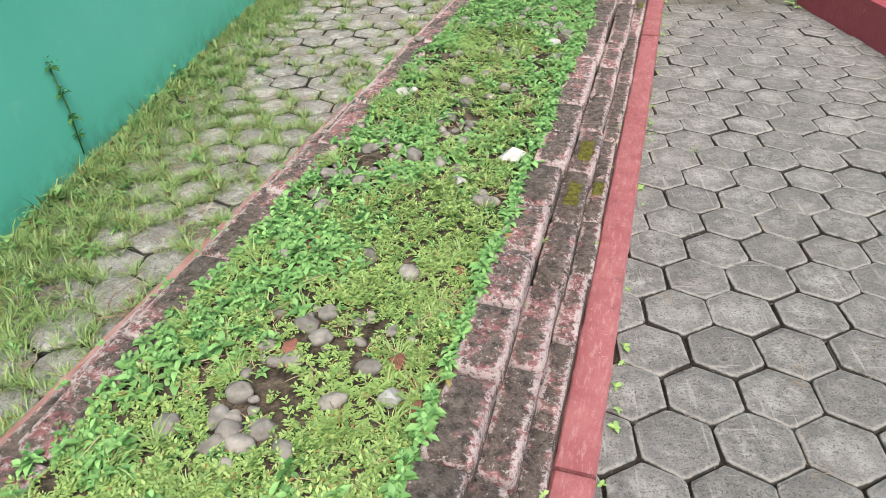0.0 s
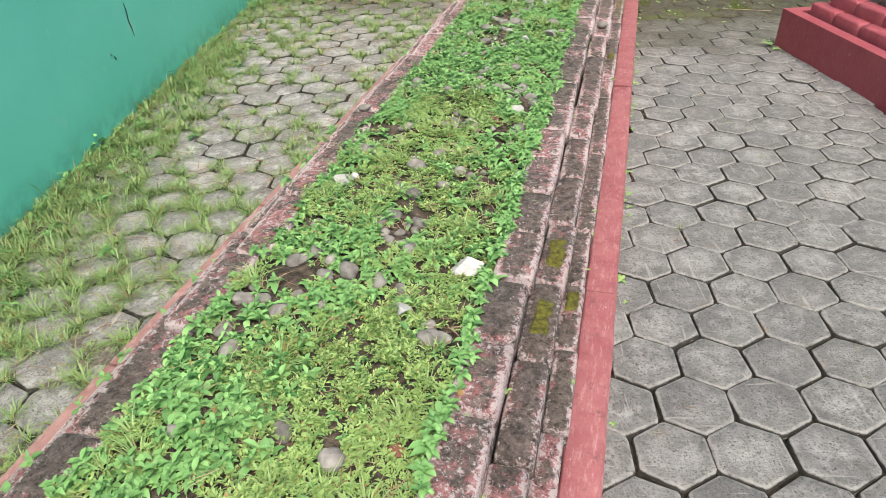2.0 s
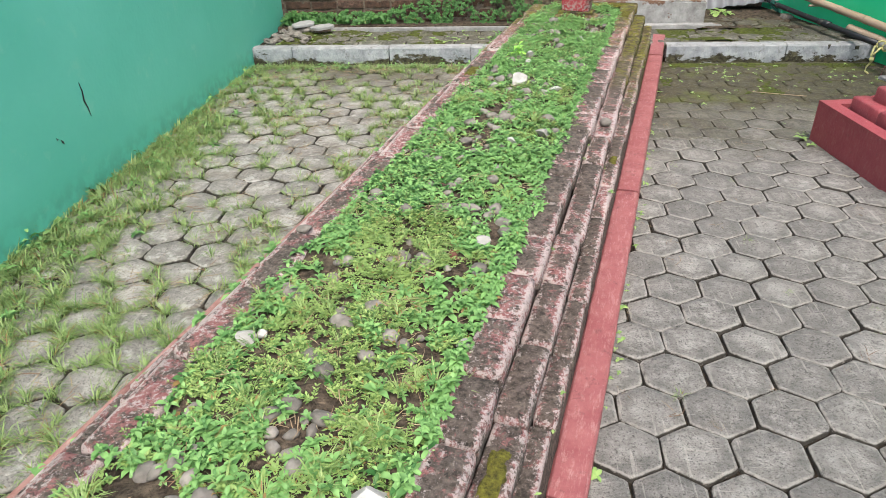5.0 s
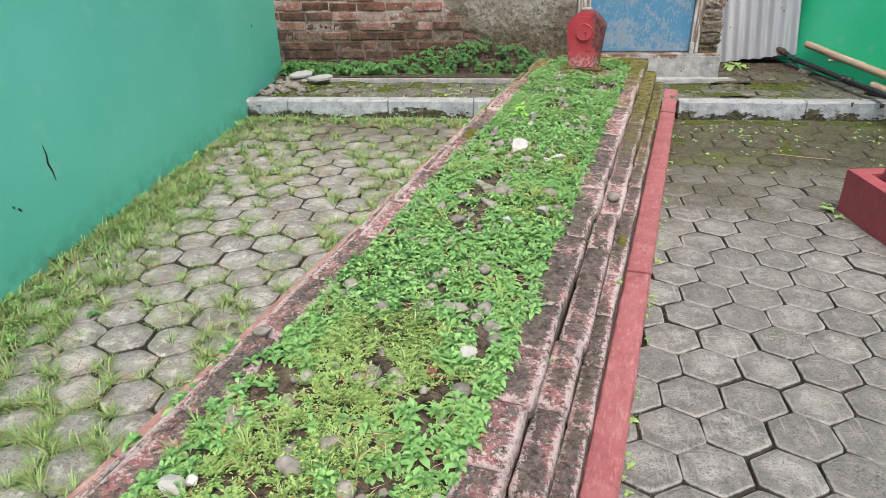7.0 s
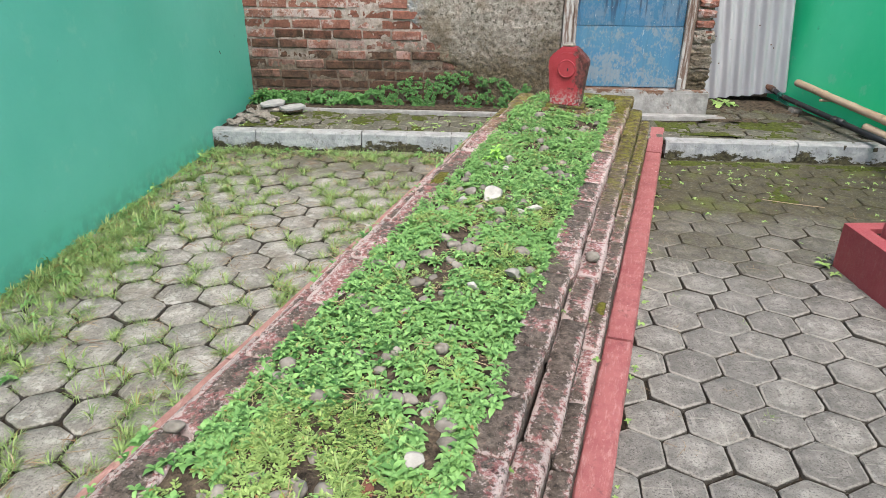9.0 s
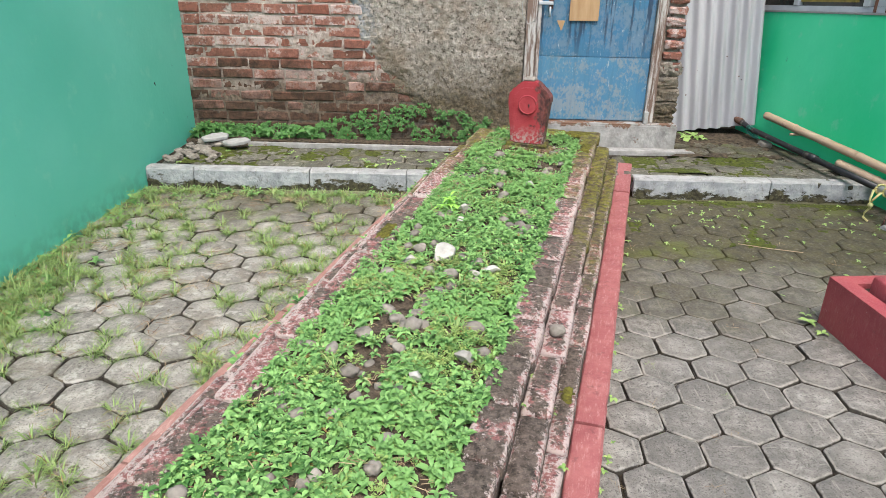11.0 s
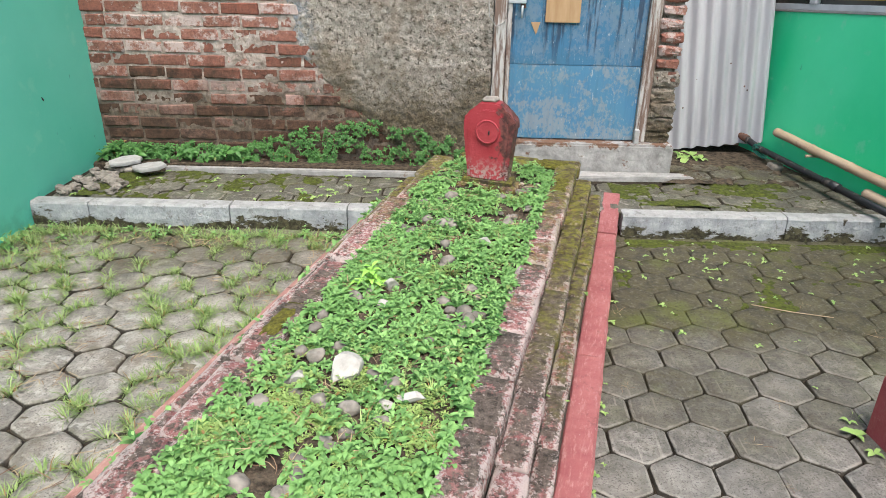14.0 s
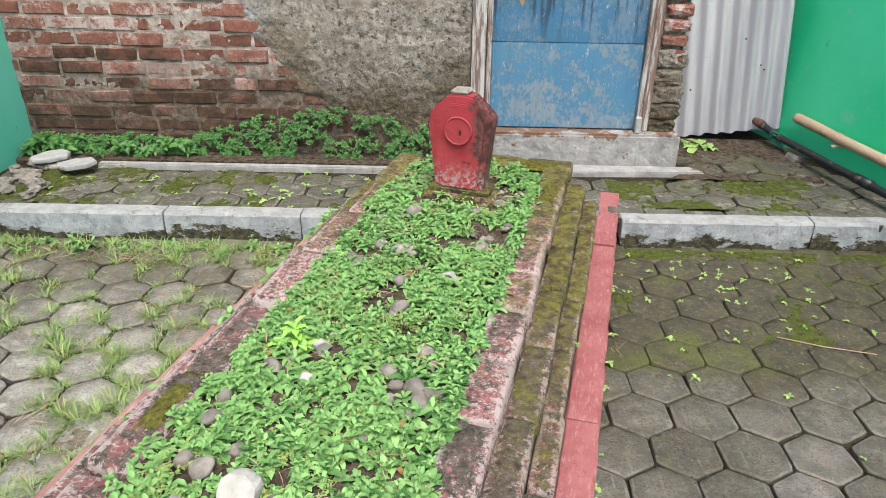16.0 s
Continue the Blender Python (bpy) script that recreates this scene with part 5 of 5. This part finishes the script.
crack([(4.213, 0.505), (4.221, 0.46), (4.214, 0.42), (4.228, 0.38), (4.232, 0.34)], 0.006)
crack([(3.950, 0.338), (3.956, 0.325), (3.962, 0.33)], 0.004)
crack([(3.978, 0.318), (3.985, 0.305), (3.99, 0.296)], 0.007)
crack([(6.66, 0.61), (6.668, 0.595), (6.672, 0.585)], 0.008)
stick = thing("dry_stalk", "long dry grass stalk lying on the mossy paving", "stalk")
child("stalk", tube([(2.03, 5.72, 0.005), (2.17, 5.66, 0.009), (2.33, 5.63, 0.005)], 0.0018, "stalk", M_BAMBOO, 6), stick)


# drifts of earth over the west paving
def drift(x0, x1, y0, y1, base, seed_z, cover, inside):
    verts, faces = [], []
    a, b = int((x1 - x0) / 0.016), int((y1 - y0) / 0.016)
    for i in range(a + 1):
        for j in range(b + 1):
            x, y = x0 + (x1 - x0) * i / a, y0 + (y1 - y0) * j / b
            q = wobble(x, y, seed_z, 3.0) + 0.6 * wobble(x, y, seed_z, 9.0) + 0.45 * wobble(x, y, seed_z, 30.0) + cover(x, y)
            ok = inside(x, y) and q > 0
            verts.append((x, y, base + (min(0.007, 0.012 * q) + 0.002 * wobble(x, y, 1, 70) if ok else -0.013)))
    for i in range(a):
        for j in range(b):
            q = i * (b + 1) + j
            if max(verts[v][2] for v in (q, q + 1, q + b + 2, q + b + 1)) > base - 0.012:
                faces.append((q, q + b + 1, q + b + 2, q + 1))
    return verts, faces


def west_side(x, y):
    p = Vector((x, y, 0))
    return p.dot(V) < -1.21 + left_shift(p.dot(U))


tagged(new("yard_earth", raw("yard_earth", *drift(-1.485, 0.25, 1.3, 6.34, 0.001, 50.0, lambda x, y: -0.70 + 0.6 * max(0.0, 1.0 - (x - WEST) / 0.4) + 0.16 * max(0.0, 3.8 - y) + 0.6 * max(0.0, 1.0 - (6.34 - y) / 0.25), west_side), M_EARTH)), "grey-brown earth washed over the worn pavers", "earth", kind="stuff")
tagged(new("platform_moss", raw("platform_moss", *drift(1.62, 2.75, 6.56, 6.98, STEP - 0.002, 61.0, lambda x, y: 0.05 - 0.5 * abs(x - 2.1), lambda x, y: True), M_MOSS_GREEN)), "green moss spreading over the platform's pavers", "moss", kind="stuff")
tagged(new("paving_moss", raw("paving_moss", *drift(1.50, 3.05, 5.35, 6.385, 0.0, 83.0, lambda x, y: -0.62 + 0.35 * (y - 5.4) + 0.8 * max(0.0, 1.0 - (6.385 - y) / 0.12), lambda x, y: x < house_x(y) - 0.03), M_MOSS_GREEN)), "olive moss and dirt over the shaded pavers", "moss", kind="stuff")
tagged(new("platform_earth", raw("platform_earth", *drift(1.95, 2.74, 6.95, 7.64, STEP - 0.002, 71.0, lambda x, y: 0.25 + 0.8 * (y - 7.25), lambda x, y: x < house_x(y) - 0.02), M_SOIL)), "dark earth and litter in the platform's corner", "earth", kind="stuff")
tagged(new("platform_moss", raw("platform_moss", *drift(-1.3, 0.42, 6.47, 6.93, STEP - 0.002, 67.0, lambda x, y: -0.05 - 0.45 * abs(x + 0.9), lambda x, y: True), M_MOSS_GREEN)), "green moss and earth over the platform's pavers", "moss", kind="stuff")


# ---- moss pads ----
def moss_pad(s, w, z, ls, lw):
    verts, faces, n = [], [], 26
    for i in range(n + 1):
        for j in range(n + 1):
            a, b = 2 * i / n - 1, 2 * j / n - 1
            q, r = s + a * ls, w + b * lw
            body = 0.8 - 1.9 * max(abs(a), abs(b)) ** 2.5 + 0.8 * wobble(q, r, 3, 26) + 0.45 * wobble(q, r, 8, 70)
            verts.append(bed(q, r, z + (0.007 * min(1.0, 2.0 * body) + 0.003 * wobble(q, r, 0, 150) if body > 0 else -0.006)))
    for i in range(n):
        for j in range(n):
            q = i * (n + 1) + j
            faces.append((q, q + 1, q + n + 2, q + n + 1))
    return tagged(new("moss", raw("moss", verts, faces, M_MOSS, True)), "yellow-green moss cushion on the brick step", "moss", "moss on the steps")


moss_pad(2.33, -0.055, top(2.33) - 0.061, 0.085, 0.030)
moss_pad(2.08, -0.058, top(2.08) - 0.061, 0.095, 0.028)
moss_pad(2.22, 0.0, top(2.22) - 0.131, 0.06, 0.022)
moss_pad(4.05, 0.002, top(4.05) - 0.131, 0.06, 0.022)
moss_pad(6.33, -0.20, top(6.33) - 0.002, 0.06, 0.09)
moss_pad(6.34, -0.50, top(6.34) - 0.002, 0.05, 0.12)
moss_pad(6.05, -0.14, top(6.05) - 0.002, 0.12, 0.035)
moss_pad(4.75, -0.79, top(4.75) - 0.022, 0.12, 0.035)

# ---- pieces: bricks and pavers ----
def chamfered(sx, sy, sz, jit, k, mat):
    r = random.Random(k)
    return to_mesh(block(sx, sy, sz, 0.0045, jit, r), "brick", mat)


def worn_brick(sx, sy, sz, k, mat, wear=0.004):
    """An old brick along y with rounded, chipped arrises; the attribute worn is 1 on them."""
    r = random.Random(k)
    hx, hy, b = sx / 2, sy / 2, min(0.011, sx * 0.16)
    prof = [(-hx, 0.0, 0), (-hx, sz - b, 1), (-hx + 0.5 * b, sz - 0.2 * b, 1), (-hx + 2.0 * b, sz, 0), (hx - 2.0 * b, sz, 0), (hx - 0.5 * b, sz - 0.2 * b, 1), (hx, sz - b, 1), (hx, 0.0, 0)]
    ys = [-hy, -hy + 0.010] + [hy * q for q in (-0.45, 0.0, 0.45)] + [hy - 0.010, hy]
    verts, worn, faces = [], [], []
    for i, y in enumerate(ys):
        end = i in (0, len(ys) - 1)
        for j, (x, z, e) in enumerate(prof):
            d = wear * noise.noise(Vector((x * 30 + k * 3.7, y * 22, j * 0.9 + k)))
            pull = 0.90 if end else 1.0
            verts.append((x * pull + d, y + 0.8 * wear * noise.noise(Vector((j * 1.7, k * 2.3, i))), (z - (0.010 if end else 0.0) + (d + r.uniform(-0.0012, 0.0012)) if z > 0 else z)))
            worn.append(1.0 if (e or end) and z > 0 else 0.0)
    m = len(prof)
    for i in range(len(ys) - 1):
        for j in range(m - 1):
            a = i * m + j
            faces.append((a, a + 1, a + m + 1, a + m))
    faces += [tuple(range(m))[::-1], tuple(range((len(ys) - 1) * m, len(ys) * m))]
    me = raw("brick", verts, [f[::-1] for f in faces], mat, True)
    me.attributes.new("worn", "FLOAT", "POINT").data.foreach_set("value", worn)
    return me


def unit_bricks(mat, sx, sy, sz, n=6, jit=0.0022):
    return [chamfered(sx, sy, sz, jit, 100 + k, mat) for k in range(n)]


def lay_course(w0, w1, drop, pitch, start, height, shift=lambda s: 0.0, loose=0.003, mat=M_BRICK, gaps=0.0):
    """A course of bricks laid along the bed, some sunk, turned or gone."""
    width = w1 - w0
    kit = [worn_brick(width, pitch - 0.011, height, int(1000 * (w0 + 2)) + k, mat) for k in range(8)]
    s = start - pitch * int((start - S0) / pitch)
    while s + pitch < S1 + 0.02:
        mid = s + pitch / 2
        if rng.random() >= gaps:
            p = bed(mid, (w0 + w1) / 2 + shift(mid) + rng.uniform(-loose, loose), top(mid) - drop - height + rng.uniform(-0.9, 0.5) * loose)
            child("brick", rng.choice(kit), bed_ob, Matrix.Translation(p) @ pose(0, 0, 0, 1.4 + rng.uniform(-0.7, 0.7), rng.uniform(-1.5, 1.5), -12.9 + rng.uniform(-0.9, 0.9) * (loose / 0.004)))
        s += pitch


lay_course(-0.194, -0.095, 0.0, 0.21, 1.914, 0.058, loose=0.0055)
lay_course(-0.099, -0.021, 0.058, 0.275, 1.93, 0.055, loose=0.005, mat=M_BRICK_MOSS)
lay_course(-0.026, 0.030, 0.126, 0.252, 1.80, 0.055, loose=0.0045, mat=M_BRICK_MOSS)
lay_course(-0.895, -0.790, 0.02, 0.305, 2.12, 0.060, left_shift, 0.011, M_BRICK_WEST)
lay_course(-0.970, -0.885, 0.078, 0.30, 2.0, 0.055, left_shift, 0.007, M_BRICK_WEST)
lay_course(-1.040, -0.960, 0.15, 0.30, 2.1, 0.055, left_shift, 0.005, M_BRICK_WEST)
head_kit = [worn_brick(0.095, 0.186, 0.058, 900 + k, M_BRICK_MOSS) for k in range(3)]
for k in range(3):
    w = -0.62 + 0.196 * k + 0.05
    child("brick", head_kit[k], bed_ob, Matrix.Translation(bed(S1 - 0.05, w, top(S1) - 0.059)) @ pose(0, 0, 0, 0, 0, 77.1 + rng.uniform(-1, 1)))

# bricks of the second tomb
tkit, skit = [worn_brick(0.085, 0.226, 0.075, 700 + k, M_TOMB) for k in range(4)], [worn_brick(0.09, 0.222, 0.075, 720 + k, M_BRICK) for k in range(4)]
for inset, z, kit, t in ((0.098, TZ - 0.022, tkit, 0.085), (0.165, TZ + 0.046, tkit, 0.085), (0.235, TZ + 0.118, skit, 0.09)):
    y = -inset
    while y - 0.23 > -TL + inset:
        for x in (inset + t / 2, TW - inset - t / 2):
            child("brick", rng.choice(kit), tomb, pose(x + rng.uniform(-0.004, 0.004), y - 0.115, z, 0, 0, rng.uniform(-1.2, 1.2)))
        y -= 0.23
    x = inset + t + 0.115
    while x + 0.11 < TW - inset - t + 0.1:
        for y in (-inset - t / 2, -TL + inset + t / 2):
            child("brick", rng.choice(kit), tomb, pose(x, y, z, 0, 0, 90 + rng.uniform(-1.2, 1.2)))
        x += 0.23

# bricks of the house wall
house_kit = [to_mesh(block(0.216, 0.09, 0.062, 0.006, 0.0035, random.Random(k)), "brick", M_HOUSE_BRICK) for k in range(8)]
for row in range(24):
    z = 0.105 + 0.0745 * row
    x = -1.56 + (0.113 if row % 2 else 0.0) + rng.uniform(-0.02, 0.02)
    while x < plaster_edge(z + 0.03) + 0.06:
        size = rng.choice((1.0, 1.0, 1.0, 1.0, 0.97, 0.5 if rng.random() < 0.3 else 1.0))
        ob = child("brick", rng.choice(house_kit), back, pose(x + 0.113 * size, BACK + 0.045 - 0.007 + rng.uniform(-0.006, 0.006), z + rng.uniform(-0.003, 0.003), 0, rng.uniform(-0.8, 0.8), rng.uniform(-0.8, 0.8)))
        ob.scale = (size, 1, 1)
        x += 0.226 * size + rng.uniform(0.0, 0.006)
reveal_kit = [to_mesh(block(0.13, 0.2, 0.056, 0.012, 0.006, random.Random(40 + k), 1), "brick", M_HOUSE_BRICK) for k in range(4)]
for k in range(14):
    child("brick", rng.choice(reveal_kit), reveal, pose(1.945 + rng.uniform(-0.008, 0.012), BACK + 0.092, 0.665 + 0.0735 * k, 0, rng.uniform(-2, 2), rng.uniform(-3, 3)))


# pavers
def lay_out(me, places, edges):
    """Keeps each corner's place on its own paver, the paver's share of tone, and how near the flank it lies."""
    me.attributes.new("edge", "FLOAT", "POINT").data.foreach_set("value", edges)
    me.attributes.new("lay", "FLOAT_VECTOR", "POINT").data.foreach_set("vector", [c for p in places for c in p])


def paver(k, mat, worn=0.0):
    """A worn hexagonal paver: a rounded rim over twelve corners, its foot sunk in the joint's sand."""
    r = random.Random(200 + k)
    ring = []
    for q in range(6):
        a = math.pi / 2 + q * math.pi / 3
        x, y = PITCH / math.sqrt(3) * math.cos(a), ROW * 2 / 3 * math.sin(a)
        px, py = -math.sin(a), math.cos(a)
        cut = r.uniform(0.003, 0.008) + worn * 0.35
        fit = 0.938 - worn * 1.8
        for sgn in (-1, 1):
            ring.append((x * fit + sgn * px * cut + r.uniform(-0.003, 0.003), y * fit + sgn * py * cut + r.uniform(-0.003, 0.003)))
    lip = 0.968 - 1.6 * worn
    verts = [(x * lip * 0.86, y * lip * 0.86, 0.0012 + r.uniform(-0.0008, 0.0008)) for x, y in ring[::2]]
    verts += [(x * lip, y * lip, r.uniform(-0.0014, 0.0006) - 0.1 * worn) for x, y in ring] + [(x, y, -0.007 - 0.2 * worn) for x, y in ring] + [(x * 1.01, y * 1.01, -0.032) for x, y in ring]
    faces = [tuple(range(6))]
    for q in range(6):
        n = (q + 1) % 6
        faces += [(q, 6 + 2 * q, 6 + 2 * q + 1), (q, 6 + 2 * q + 1, 6 + 2 * n, n)]
    for base in (6, 18):
        faces += [(base + q, base + 12 + q, base + 12 + (q + 1) % 12, base + (q + 1) % 12) for q in range(12)]
    me = raw("paver", verts, faces, mat, True)
    lay_out(me, [(v[0], v[1], 0.0) for v in verts], [0.0] * 6 + [1.0] * 12 + [1.6] * 12 + [2.2] * 12)
    return me


def pave(name, mat, x0, x1, y0, y1, z, inside, label, parent=None, loose=0.0025, worn=0.0):
    kit = [paver(k, mat, worn) for k in range(9)]
    floor_ob = parent or thing(name, label, "pavement", kind="structure")
    spots = []
    for k in range(int((y0 - 1.92) / ROW) - 1, int((y1 - 1.92) / ROW) + 2):
        for i in range(int((x0 - 0.06) / PITCH) - 1, int((x1 - 0.06) / PITCH) + 2):
            x, y = 0.06 + PITCH * i + (PITCH / 2 if k % 2 else 0.0), 1.92 + ROW * k + 0.1037
            if x0 <= x <= x1 and y0 <= y <= y1 and inside(x, y):
                spots.append((x, y))
    spots.sort(key=lambda p: (p[0] - 1.0) ** 2 + 0.25 * (p[1] - 3.6) ** 2)
    rest_v, rest_f, rest_l, rest_e = [], [], [], []
    for n, (x, y) in enumerate(spots):
        m = pose(x + rng.uniform(-0.003, 0.003), y + rng.uniform(-0.003, 0.003), z + rng.uniform(-loose, loose), rng.gauss(0, 0.7), rng.gauss(0, 0.7), rng.uniform(-1.3, 1.3))
        if n < 300:
            child("paver", rng.choice(kit), floor_ob, m)
        else:
            me = rng.choice(kit)
            b = len(rest_v)
            tone = rng.random()
            rest_v.extend(m @ v.co for v in me.vertices)
            rest_l.extend((v.co.x, v.co.y, tone) for v in me.vertices)
            rest_e.extend(a.value for a in me.attributes["edge"].data)
            rest_f.extend(tuple(b + q for q in f.vertices) for f in me.polygons)
    if rest_v:
        me = raw("more_pavers", rest_v, rest_f, mat, True)
        lay_out(me, rest_l, rest_e)
        tagged(child("more_pavers", me, floor_ob), kind="stuff")
    return floor_ob


pave("pavement_east", M_PAVER_R, 0.0, 3.6, -1.2, 6.45, 0.0, lambda x, y: Vector((x, y, 0)).dot(V) > 0.05 and x < house_x(y) + 0.05 and not (x > 2.24 and 2.8 < y < 4.8), "grey hexagonal concrete pavers, mossy towards the step")
pave("pavement_west", M_PAVER_L, -1.52, 0.6, -1.2, 6.40, 0.0, lambda x, y: Vector((x, y, 0)).dot(V) < -1.06 + left_shift(Vector((x, y, 0)).dot(U)), "worn grey hexagonal pavers with grass in the joints", None, 0.005, 0.014)
pave("platform_west", M_PAVER_P, -1.42, 0.5, 6.46, 6.90, STEP - 0.006, lambda x, y: True, "", platform, 0.005, 0.010)
pave("platform_east", M_PAVER_P, 1.45, 3.0, 6.50, 7.62, STEP - 0.006, lambda x, y: not (y > 6.95 and x < 2.1) and x < house_x(y) - 0.04, "", platform, 0.006, 0.010)
